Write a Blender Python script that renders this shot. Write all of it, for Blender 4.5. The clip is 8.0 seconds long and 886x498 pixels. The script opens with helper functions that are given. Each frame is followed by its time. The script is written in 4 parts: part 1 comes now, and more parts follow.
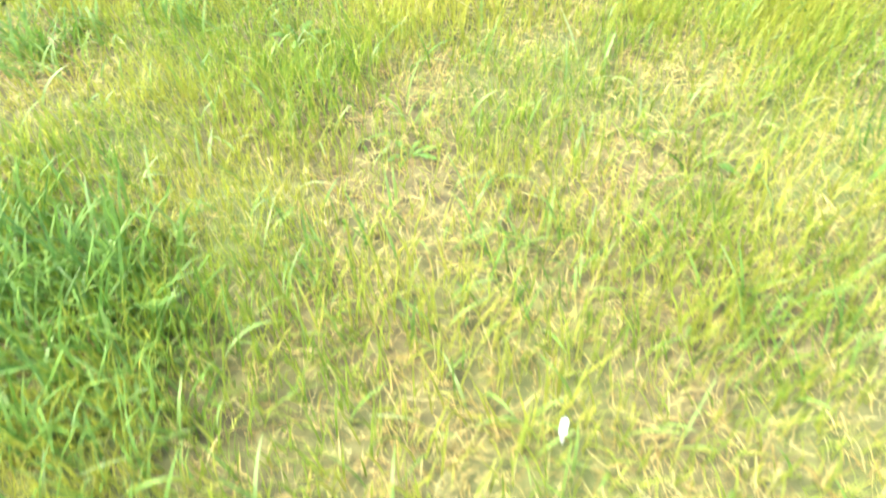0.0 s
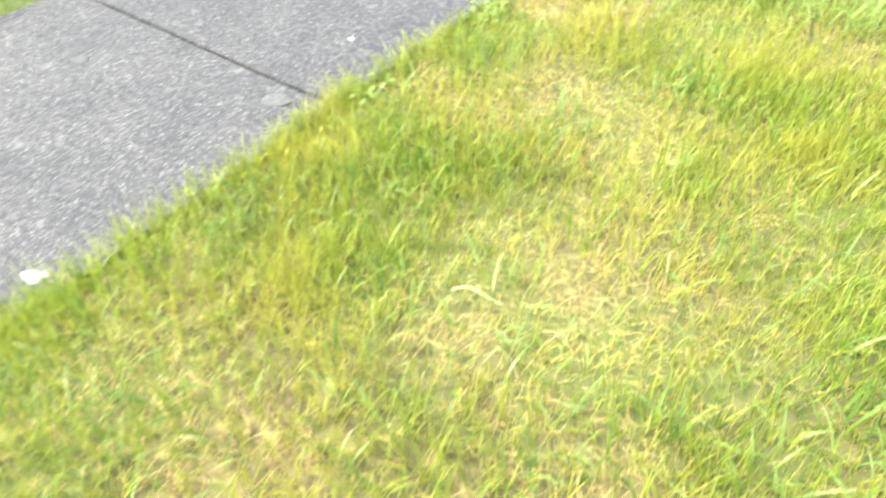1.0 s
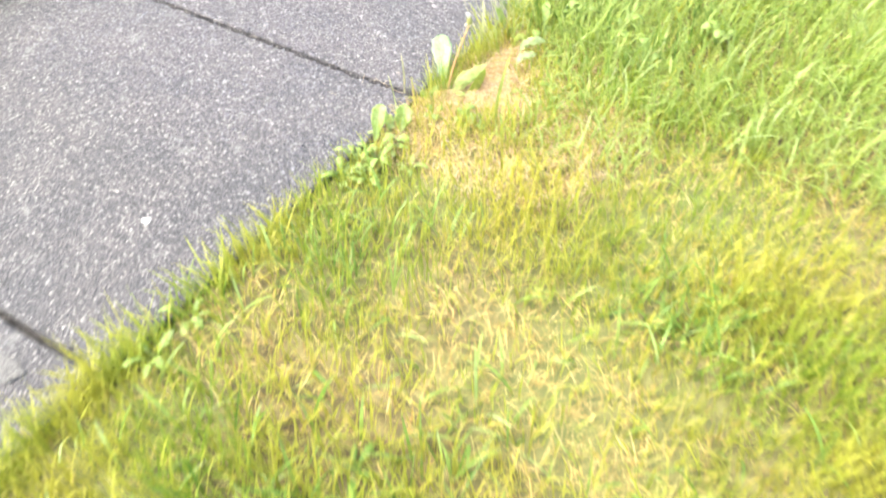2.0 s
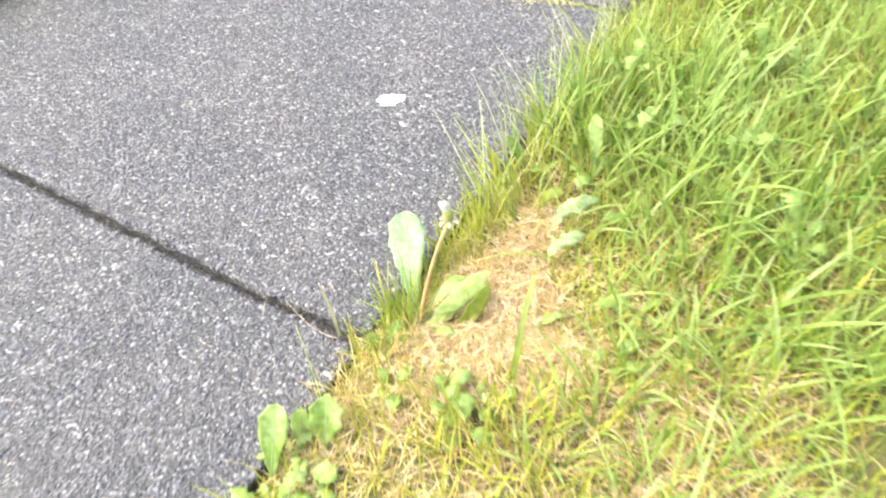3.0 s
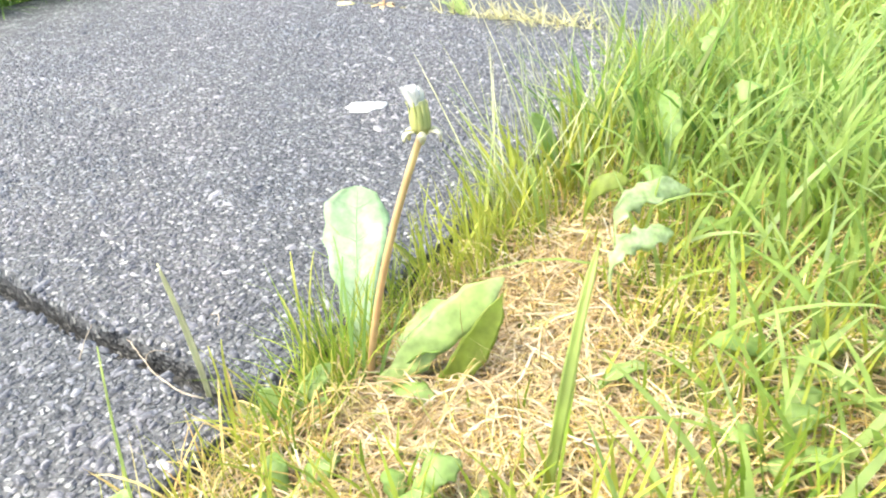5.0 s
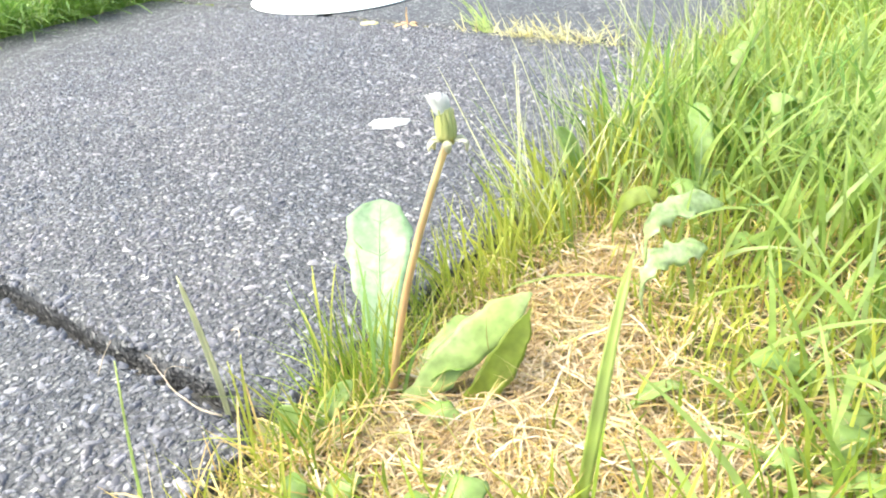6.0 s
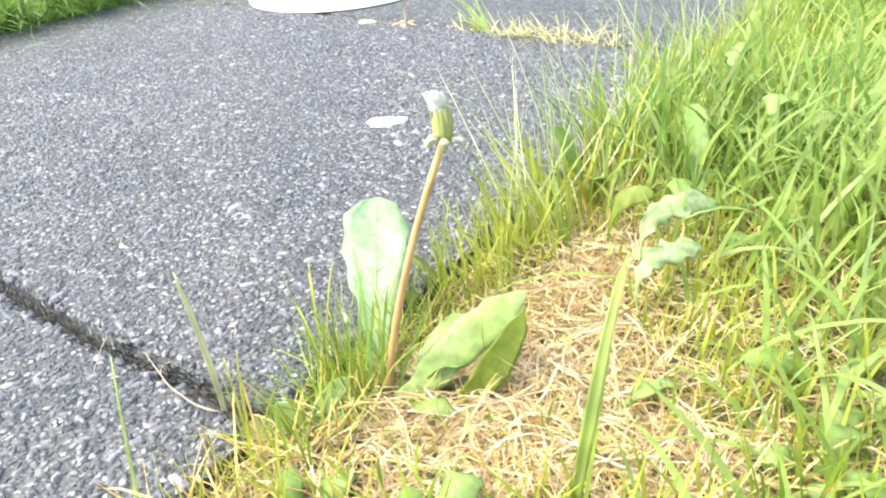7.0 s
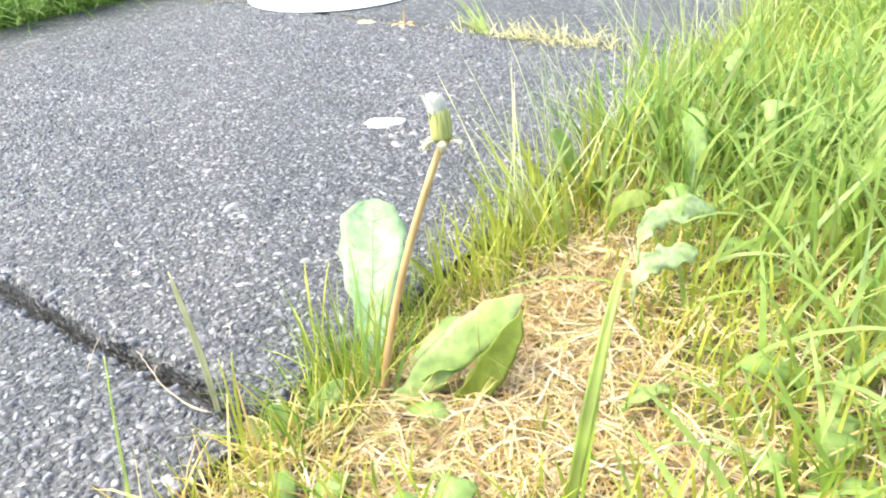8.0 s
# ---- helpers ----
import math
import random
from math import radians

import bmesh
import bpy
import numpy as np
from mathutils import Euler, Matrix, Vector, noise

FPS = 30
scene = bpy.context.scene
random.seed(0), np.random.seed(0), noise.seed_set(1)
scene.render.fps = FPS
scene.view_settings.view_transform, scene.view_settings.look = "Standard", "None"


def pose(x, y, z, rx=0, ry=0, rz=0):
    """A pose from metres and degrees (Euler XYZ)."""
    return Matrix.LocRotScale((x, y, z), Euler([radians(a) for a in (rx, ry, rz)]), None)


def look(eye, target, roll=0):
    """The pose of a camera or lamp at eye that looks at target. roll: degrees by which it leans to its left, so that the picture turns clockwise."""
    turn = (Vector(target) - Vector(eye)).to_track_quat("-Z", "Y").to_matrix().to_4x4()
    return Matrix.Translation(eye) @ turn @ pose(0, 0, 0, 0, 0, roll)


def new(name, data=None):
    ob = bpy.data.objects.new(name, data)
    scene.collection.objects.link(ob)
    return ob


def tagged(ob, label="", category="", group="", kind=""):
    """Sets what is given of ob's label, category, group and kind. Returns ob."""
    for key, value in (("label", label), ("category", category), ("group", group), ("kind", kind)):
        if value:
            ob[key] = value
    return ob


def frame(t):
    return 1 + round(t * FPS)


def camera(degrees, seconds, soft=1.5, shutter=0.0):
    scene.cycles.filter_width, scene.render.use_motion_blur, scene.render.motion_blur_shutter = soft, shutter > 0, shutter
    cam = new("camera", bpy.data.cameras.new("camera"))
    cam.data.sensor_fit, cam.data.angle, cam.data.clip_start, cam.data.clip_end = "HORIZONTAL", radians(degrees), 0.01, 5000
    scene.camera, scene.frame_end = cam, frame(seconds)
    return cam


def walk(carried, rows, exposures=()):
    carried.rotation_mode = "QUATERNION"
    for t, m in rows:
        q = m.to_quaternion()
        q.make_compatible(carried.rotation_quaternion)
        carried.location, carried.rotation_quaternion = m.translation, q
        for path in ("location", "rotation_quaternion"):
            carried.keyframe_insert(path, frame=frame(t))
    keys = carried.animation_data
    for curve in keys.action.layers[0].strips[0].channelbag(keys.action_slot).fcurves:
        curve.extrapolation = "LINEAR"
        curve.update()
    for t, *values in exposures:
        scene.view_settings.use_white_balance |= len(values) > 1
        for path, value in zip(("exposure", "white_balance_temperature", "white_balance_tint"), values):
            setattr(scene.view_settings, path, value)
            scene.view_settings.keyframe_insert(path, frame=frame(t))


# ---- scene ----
# ---- camera ----
cam = camera(64.8, 8.0, soft=2.1, shutter=0.3)
# seconds, x, y, z, pitch, yaw, roll
APPROACH = [
    (0.0, 1.297, -2.070, 0.590, -47.8, 38.5, 0.4),
    (0.3, 1.155, -1.925, 0.655, -52.0, 39.0, -0.6),
    (0.5, 1.087, -1.790, 0.678, -50.8, 41.0, 0.1),
    (0.7, 1.000, -1.636, 0.710, -52.0, 42.0, 4.0),
    (0.8, 0.928, -1.524, 0.733, -47.9, 41.4, 3.0),
    (1.0, 0.877, -1.381, 0.732, -45.2, 37.9, 2.4),
    (1.2, 0.858, -1.270, 0.732, -44.3, 36.0, 2.6),
    (1.5, 0.761, -1.033, 0.699, -42.8, 34.8, 0.2),
    (1.7, 0.665, -0.959, 0.691, -45.3, 32.2, -2.7),
]
# seconds, eye, target, roll
CLOSE = [
    (2.8, (0.332, -0.300, 0.544), (-0.477, 0.787, -0.927), -6.0),
    (3.0, (0.277, -0.238, 0.500), (-0.508, 0.853, -0.980), -5.8),
    (3.5, (0.230, -0.173, 0.372), (-0.605, 1.015, -1.003), -3.0),
    (4.0, (0.236, -0.157, 0.290), (-0.696, 1.080, -0.975), -4.3),
    (4.2, (0.236, -0.152, 0.278), (-0.710, 1.120, -0.935), -4.6),
    (5.3, (0.203, -0.121, 0.212), (-0.785, 1.253, -0.854), -4.1),
    (5.5, (0.203, -0.120, 0.212), (-0.815, 1.241, -0.843), -4.9),
    (6.0, (0.204, -0.123, 0.213), (-0.833, 1.243, -0.816), -4.7),
    (6.5, (0.206, -0.125, 0.214), (-0.836, 1.227, -0.830), -4.8),
    (7.0, (0.205, -0.124, 0.213), (-0.824, 1.246, -0.818), -4.2),
    (7.5, (0.205, -0.124, 0.214), (-0.829, 1.245, -0.816), -4.1),
    (8.0, (0.204, -0.123, 0.213), (-0.817, 1.254, -0.816), -3.4),
]
rows = [(t, pose(x, y, z, 90 + p, r, a)) for t, x, y, z, p, a, r in APPROACH]
rows += [(t, look(eye, target, roll)) for t, eye, target, roll in CLOSE]
EXPOSURES = [(0.0, 2.46, 6400, -5), (0.6, 2.44, 6400, -5), (1.0, 2.46, 6650, 0), (1.7, 2.46, 6850, 7), (3.0, 2.26, 6750, 4), (4.0, 2.16, 6600, 2), (5.5, 2.17, 6400, 0), (8.0, 2.17, 6400, 0)]
walk(cam, rows, EXPOSURES)

# ---- light: a bright, hazy sky with a soft sun ----
SUN_ELEVATION, SUN_AZIMUTH = 58.0, 235.0   # degrees; azimuth clockwise from +y
world = bpy.data.worlds.new("sky")
scene.world = world
world.use_nodes = True
wn = world.node_tree.nodes
sky = wn.new("ShaderNodeTexSky")
sky.sky_type = "NISHITA"
sky.sun_disc = False
sky.sun_elevation = radians(SUN_ELEVATION)
sky.sun_rotation = radians(SUN_AZIMUTH)
sky.dust_density = 5.0
wn["Background"].inputs["Strength"].default_value = 0.15
world.node_tree.links.new(sky.outputs["Color"], wn["Background"].inputs["Color"])
sun = new("sun", bpy.data.lights.new("sun", "SUN"))
sun.data.energy = 1.25
sun.data.angle = radians(40)
sun.data.color = (1.0, 0.95, 0.86)
e, a = radians(SUN_ELEVATION), radians(SUN_AZIMUTH)
sun.matrix_world = look((3 * math.sin(a) * math.cos(e), 3 * math.cos(a) * math.cos(e), 3 * math.sin(e)), (0, 0, 0))


# ---- materials ----
def material(name, rough=0.6):
    m = bpy.data.materials.new(name)
    m.use_nodes = True
    bsdf = m.node_tree.nodes["Principled BSDF"]
    bsdf.inputs["Roughness"].default_value = rough
    return m, m.node_tree.nodes, m.node_tree.links, bsdf


def ramp(nodes, stops):
    r = nodes.new("ShaderNodeValToRGB")
    el = r.color_ramp.elements
    while len(el) < len(stops):
        el.new(0.5)
    for k, (p, c) in zip(el, stops):
        k.position, k.color = p, (*c, 1) if len(c) == 3 else c
    return r


def noise_tex(nodes, links, scale, detail=3.0, coord="Object", rough=0.5):
    tc = nodes.new("ShaderNodeTexCoord")
    n = nodes.new("ShaderNodeTexNoise")
    n.inputs["Scale"].default_value, n.inputs["Detail"].default_value = scale, detail
    n.inputs["Roughness"].default_value = rough
    links.new(tc.outputs[coord], n.inputs["Vector"])
    return n


def mix_rgb(nodes, links, fac, a, b, mode="MIX"):
    m = nodes.new("ShaderNodeMix")
    m.data_type, m.blend_type = "RGBA", mode
    def put(sock, value):
        if isinstance(value, bpy.types.NodeSocket):
            links.new(value, sock)
        elif isinstance(value, (int, float)):
            sock.default_value = value
        else:
            sock.default_value = (*value, 1)
    put(m.inputs[0], fac)
    put(m.inputs[6], a)
    put(m.inputs[7], b)
    return m.outputs[2]


def leafy(name, stops, patch=None, patch_scale=4.0, rough=0.5, glow=0.35, fine=60.0):
    """A thin, light-passing plant surface; colour varies blade by blade and patch by patch."""
    m, nodes, links, bsdf = material(name, rough)
    geo = nodes.new("ShaderNodeNewGeometry")
    r = ramp(nodes, stops)
    links.new(geo.outputs["Random Per Island"], r.inputs["Fac"])
    col = r.outputs["Color"]
    if patch:
        n = noise_tex(nodes, links, patch_scale, 3)
        f = ramp(nodes, [(0.42, (0, 0, 0)), (0.66, (1, 1, 1))])
        links.new(n.outputs["Fac"], f.inputs["Fac"])
        col = mix_rgb(nodes, links, f.outputs["Color"], col, patch)
    n2 = noise_tex(nodes, links, fine, 2)
    f2 = ramp(nodes, [(0.3, (0.72, 0.72, 0.72)), (0.7, (1.12, 1.12, 1.12))])
    links.new(n2.outputs["Fac"], f2.inputs["Fac"])
    col = mix_rgb(nodes, links, 1.0, col, f2.outputs["Color"], "MULTIPLY")
    links.new(col, bsdf.inputs["Base Color"])
    tr = nodes.new("ShaderNodeBsdfTranslucent")
    links.new(col, tr.inputs["Color"])
    mx = nodes.new("ShaderNodeMixShader")
    mx.inputs["Fac"].default_value = glow
    links.new(bsdf.outputs["BSDF"], mx.inputs[1])
    links.new(tr.outputs["BSDF"], mx.inputs[2])
    links.new(mx.outputs["Shader"], nodes["Material Output"].inputs["Surface"])
    return m


MAT_GRASS = leafy("grass_blade", [(0.0, (0.14, 0.24, 0.024)), (0.35, (0.23, 0.33, 0.036)), (0.7, (0.34, 0.41, 0.046)), (1.0, (0.48, 0.45, 0.085))],
                  (0.44, 0.43, 0.065), 5.0, 0.5, 0.45)
MAT_TALL = leafy("tall_grass_blade", [(0.0, (0.22, 0.31, 0.05)), (0.5, (0.34, 0.44, 0.085)), (0.9, (0.45, 0.53, 0.15)), (1.0, (0.58, 0.58, 0.26))],
                 (0.43, 0.53, 0.17), 6.0, 0.42, 0.62)
MAT_TUSSOCK = leafy("tussock_blade", [(0.0, (0.085, 0.18, 0.024)), (0.6, (0.15, 0.27, 0.04)), (1.0, (0.27, 0.37, 0.09))], (0.19, 0.31, 0.06), 14.0, 0.45, 0.4)
MAT_BROAD = leafy("broad_grass_blade", [(0.0, (0.21, 0.31, 0.05)), (0.45, (0.31, 0.42, 0.09)), (0.8, (0.40, 0.51, 0.15)), (1.0, (0.45, 0.55, 0.25))],
                  (0.38, 0.49, 0.15), 9.0, 0.42, 0.60, 120.0)
MAT_COARSE = leafy("coarse_lawn_blade", [(0.0, (0.11, 0.22, 0.03)), (0.5, (0.20, 0.32, 0.06)), (0.85, (0.31, 0.42, 0.13)), (1.0, (0.44, 0.50, 0.24))],
                   (0.25, 0.36, 0.08), 7.0, 0.42, 0.4, 120.0)
MAT_MATTED = leafy("matted_straw", [(0.0, (0.24, 0.15, 0.06)), (0.25, (0.40, 0.275, 0.135)), (0.6, (0.55, 0.415, 0.245)), (0.86, (0.62, 0.50, 0.335)), (0.96, (0.62, 0.54, 0.42)), (1.0, (0.38, 0.41, 0.12))],
                   None, 5.0, 0.5, 0.2, 200.0)
MAT_STRAW = leafy("dry_straw", [(0.0, (0.27, 0.16, 0.04)), (0.25, (0.44, 0.29, 0.08)), (0.6, (0.57, 0.43, 0.145)), (0.88, (0.64, 0.54, 0.24)), (1.0, (0.42, 0.42, 0.09))],
                  None, 5.0, 0.6, 0.2)
MAT_PALE_STRAW = leafy("pale_straw", [(0.0, (0.50, 0.44, 0.18)), (0.5, (0.64, 0.58, 0.28)), (1.0, (0.74, 0.69, 0.42))], None, 5.0, 0.6, 0.25)
MAT_SEED_STEM = leafy("seed_stem", [(0.0, (0.30, 0.38, 0.12)), (0.5, (0.46, 0.48, 0.22)), (1.0, (0.66, 0.62, 0.38))], None, 5.0, 0.6, 0.25)
MAT_LEAF = leafy("broad_leaf", [(0.0, (0.28, 0.42, 0.09)), (1.0, (0.35, 0.48, 0.13))], (0.44, 0.55, 0.22), 40.0, 0.45, 0.5, 160.0)
MAT_LIGHT_LEAF = leafy("light_leaf", [(0.0, (0.40, 0.52, 0.15)), (1.0, (0.46, 0.57, 0.20))], (0.54, 0.62, 0.28), 45.0, 0.42, 0.5, 180.0)
MAT_WEED = leafy("weed_leaf", [(0.0, (0.17, 0.28, 0.06)), (0.6, (0.24, 0.35, 0.08)), (1.0, (0.33, 0.43, 0.15))], (0.30, 0.40, 0.13), 25.0, 0.5, 0.4, 160.0)
MAT_DEEP_LEAF = leafy("deep_leaf", [(0.0, (0.24, 0.31, 0.04)), (1.0, (0.31, 0.37, 0.06))], (0.34, 0.40, 0.09), 40.0, 0.5, 0.55, 160.0)
MAT_PALE_LEAF = leafy("pale_leaf", [(0.0, (0.28, 0.41, 0.21)), (1.0, (0.31, 0.44, 0.23))], (0.40, 0.51, 0.31), 60.0, 0.45, 0.35, 220.0)
MAT_SILVER_LEAF = leafy("silvery_leaf", [(0.0, (0.34, 0.44, 0.16)), (1.0, (0.40, 0.50, 0.22))], (0.47, 0.55, 0.30), 130.0, 0.45, 0.4, 320.0)
MAT_RIB = leafy("leaf_rib", [(0.0, (0.34, 0.44, 0.22)), (1.0, (0.38, 0.48, 0.25))], None, 5, 0.5, 0.2)
MAT_STALK = leafy("flower_stalk", [(0.0, (0.56, 0.33, 0.14)), (1.0, (0.62, 0.38, 0.18))], (0.58, 0.44, 0.21), 30.0, 0.45, 0.2)
MAT_BUD = leafy("bud_green", [(0.0, (0.42, 0.42, 0.14)), (1.0, (0.54, 0.52, 0.22))], (0.38, 0.41, 0.13), 90.0, 0.5, 0.2)
MAT_BRACT = leafy("faded_bract", [(0.0, (0.60, 0.55, 0.36)), (1.0, (0.70, 0.67, 0.52))], (0.52, 0.52, 0.28), 200.0, 0.6, 0.35)
MAT_FLUFF = leafy("white_fluff", [(0.0, (0.80, 0.80, 0.76)), (1.0, (0.85, 0.83, 0.80))], None, 5, 0.8, 0.3)


def paving_material():
    """Dark concrete with pale chips of stone showing at its worn face."""
    m, nodes, links, bsdf = material("washed_concrete", 0.75)
    tc = nodes.new("ShaderNodeTexCoord")
    warp = noise_tex(nodes, links, 160, 2)
    add = nodes.new("ShaderNodeVectorMath")
    add.operation = "MULTIPLY_ADD"
    add.inputs[1].default_value = (0.006, 0.006, 0.006)
    links.new(warp.outputs["Color"], add.inputs[0])
    links.new(tc.outputs["Object"], add.inputs[2])
    vor = nodes.new("ShaderNodeTexVoronoi")
    vor.inputs["Scale"].default_value = 250
    links.new(add.outputs["Vector"], vor.inputs["Vector"])
    sep = nodes.new("ShaderNodeSeparateColor")
    links.new(vor.outputs["Color"], sep.inputs["Color"])
    chips = ramp(nodes, [(0.0, (0.027, 0.027, 0.034)), (0.28, (0.058, 0.058, 0.065)), (0.52, (0.099, 0.098, 0.101)), (0.76, (0.162, 0.160, 0.159)), (1.0, (0.32, 0.315, 0.305))])
    links.new(sep.outputs["Red"], chips.inputs["Fac"])
    rim = ramp(nodes, [(0.32, (1, 1, 1)), (0.52, (0, 0, 0))])
    links.new(vor.outputs["Distance"], rim.inputs["Fac"])
    cement = noise_tex(nodes, links, 330, 4)
    cem = ramp(nodes, [(0.34, (0.008, 0.008, 0.012)), (0.66, (0.096, 0.095, 0.098))])
    links.new(cement.outputs["Fac"], cem.inputs["Fac"])
    col = mix_rgb(nodes, links, rim.outputs["Color"], cem.outputs["Color"], chips.outputs["Color"])
    stain = noise_tex(nodes, links, 7, 5)
    st = ramp(nodes, [(0.3, (0.78, 0.80, 0.84)), (0.7, (1.15, 1.12, 1.10))])
    links.new(stain.outputs["Fac"], st.inputs["Fac"])
    col = mix_rgb(nodes, links, 1.0, col, st.outputs["Color"], "MULTIPLY")
    blotch = noise_tex(nodes, links, 70, 3)
    bl = ramp(nodes, [(0.35, (0.74, 0.75, 0.77)), (0.65, (1.26, 1.25, 1.22))])
    links.new(blotch.outputs["Fac"], bl.inputs["Fac"])
    col = mix_rgb(nodes, links, 1.0, col, bl.outputs["Color"], "MULTIPLY")
    lichen = noise_tex(nodes, links, 22, 6)
    li = ramp(nodes, [(0.62, (0, 0, 0)), (0.74, (0.5, 0.5, 0.5))])
    links.new(lichen.outputs["Fac"], li.inputs["Fac"])
    col = mix_rgb(nodes, links, li.outputs["Color"], col, (0.22, 0.22, 0.215))
    speck = noise_tex(nodes, links, 620, 2)
    sp = ramp(nodes, [(0.62, (0, 0, 0)), (0.72, (0.5, 0.5, 0.5))])
    links.new(speck.outputs["Fac"], sp.inputs["Fac"])
    col = mix_rgb(nodes, links, sp.outputs["Color"], col, (0.30, 0.295, 0.29))
    links.new(col, bsdf.inputs["Base Color"])
    bump = nodes.new("ShaderNodeBump")
    bump.inputs["Strength"].default_value, bump.inputs["Distance"].default_value = 1.0, 0.0045
    hgt = mix_rgb(nodes, links, 0.6, rim.outputs["Color"], cement.outputs["Color"])
    links.new(hgt, bump.inputs["Height"])
    links.new(bump.outputs["Normal"], bsdf.inputs["Normal"])
    return m


def soil_material():
    m, nodes, links, bsdf = material("thatchy_soil", 0.95)
    n = noise_tex(nodes, links, 45, 6)
    r = ramp(nodes, [(0.3, (0.045, 0.035, 0.018)), (0.55, (0.12, 0.10, 0.042)), (0.75, (0.22, 0.19, 0.075))])
    links.new(n.outputs["Fac"], r.inputs["Fac"])
    g = noise_tex(nodes, links, 3, 3)
    f = ramp(nodes, [(0.4, (0, 0, 0)), (0.65, (0.7, 0.7, 0.7))])
    links.new(g.outputs["Fac"], f.inputs["Fac"])
    links.new(mix_rgb(nodes, links, f.outputs["Color"], r.outputs["Color"], (0.10, 0.135, 0.032)), bsdf.inputs["Base Color"])
    bump = nodes.new("ShaderNodeBump")
    bump.inputs["Strength"].default_value, bump.inputs["Distance"].default_value = 1.0, 0.006
    links.new(n.outputs["Fac"], bump.inputs["Height"])
    links.new(bump.outputs["Normal"], bsdf.inputs["Normal"])
    return m


def plain(name, c1, c2, scale, rough=0.8, depth=0.001):
    m, nodes, links, bsdf = material(name, rough)
    n = noise_tex(nodes, links, scale, 5)
    r = ramp(nodes, [(0.35, c1), (0.65, c2)])
    links.new(n.outputs["Fac"], r.inputs["Fac"])
    links.new(r.outputs["Color"], bsdf.inputs["Base Color"])
    bump = nodes.new("ShaderNodeBump")
    bump.inputs["Strength"].default_value, bump.inputs["Distance"].default_value = 0.6, depth
    links.new(n.outputs["Fac"], bump.inputs["Height"])
    links.new(bump.outputs["Normal"], bsdf.inputs["Normal"])
    return m


MAT_PAVING = paving_material()
MAT_SOIL = soil_material()


def chip_material():
    """Broken stone, each chip its own grey, some bluish, some brown."""
    m, nodes, links, bsdf = material("stone_chip", 0.62)
    geo = nodes.new("ShaderNodeNewGeometry")
    r = ramp(nodes, [(0.0, (0.040, 0.041, 0.050)), (0.35, (0.068, 0.069, 0.080)), (0.65, (0.098, 0.098, 0.108)), (0.92, (0.135, 0.133, 0.142)), (1.0, (0.27, 0.265, 0.265))])
    links.new(geo.outputs["Random Per Island"], r.inputs["Fac"])
    n = noise_tex(nodes, links, 700, 3)
    f = ramp(nodes, [(0.3, (0.72, 0.73, 0.76)), (0.7, (1.2, 1.18, 1.15))])
    links.new(n.outputs["Fac"], f.inputs["Fac"])
    col = mix_rgb(nodes, links, 1.0, r.outputs["Color"], f.outputs["Color"], "MULTIPLY")
    fleck = noise_tex(nodes, links, 300, 4, rough=0.65)
    fl = ramp(nodes, [(0.54, (0, 0, 0)), (0.68, (0.8, 0.8, 0.8))])
    links.new(fleck.outputs["Fac"], fl.inputs["Fac"])
    col = mix_rgb(nodes, links, fl.outputs["Color"], col, (0.33, 0.325, 0.33))
    stain = noise_tex(nodes, links, 9, 4)
    st = ramp(nodes, [(0.3, (0.80, 0.84, 0.92)), (0.7, (1.18, 1.10, 1.12))])
    links.new(stain.outputs["Fac"], st.inputs["Fac"])
    links.new(mix_rgb(nodes, links, 1.0, col, st.outputs["Color"], "MULTIPLY"), bsdf.inputs["Base Color"])
    bump = nodes.new("ShaderNodeBump")
    bump.inputs["Strength"].default_value, bump.inputs["Distance"].default_value = 0.6, 0.0006
    links.new(n.outputs["Fac"], bump.inputs["Height"])
    links.new(bump.outputs["Normal"], bsdf.inputs["Normal"])
    return m


MAT_CHIP = chip_material()
MAT_GRIT = plain("joint_dirt", (0.018, 0.018, 0.019), (0.055, 0.052, 0.050), 300, 0.95, 0.003)
MAT_DROPPING = plain("dried_white_splash", (0.34, 0.34, 0.34), (0.62, 0.61, 0.60), 320, 0.8)
MAT_LICHEN = plain("pale_lichen", (0.05, 0.05, 0.052), (0.135, 0.135, 0.13), 420, 0.95)
MAT_SCRAP = plain("dry_leaf_scrap", (0.42, 0.36, 0.16), (0.60, 0.54, 0.30), 200, 0.8)
MAT_FIBRE = plain("dry_fibre", (0.30, 0.23, 0.16), (0.48, 0.40, 0.30), 300, 0.8)
# near-white for the disc that stands in for a bright patch
MAT_WHITE = plain("disc_white", (0.78, 0.78, 0.76), (0.84, 0.84, 0.82), 20, 0.4, 0.0003)

# ---- builders ----
SLAB, WIDTH, GAP = 0.643, 0.915, 0.0065
rng = np.random.default_rng(7)


def link_mesh(name, verts, faces, mat, parent=None, smooth=False):
    me = bpy.data.meshes.new(name)
    me.from_pydata(verts, [], faces)
    me.materials.append(mat)
    if smooth:
        me.shade_smooth()
    me.update()
    ob = new(name, me)
    if parent:
        ob.parent = parent
    return ob


def part(name, bm, mat, parent=None, label="", smooth=False):
    me = bpy.data.meshes.new(name)
    bm.to_mesh(me)
    bm.free()
    me.materials.append(mat)
    if smooth:
        me.shade_smooth()
    ob = new(name, me)
    if parent:
        ob.parent = parent
    if label:
        ob["label"] = label
    return ob


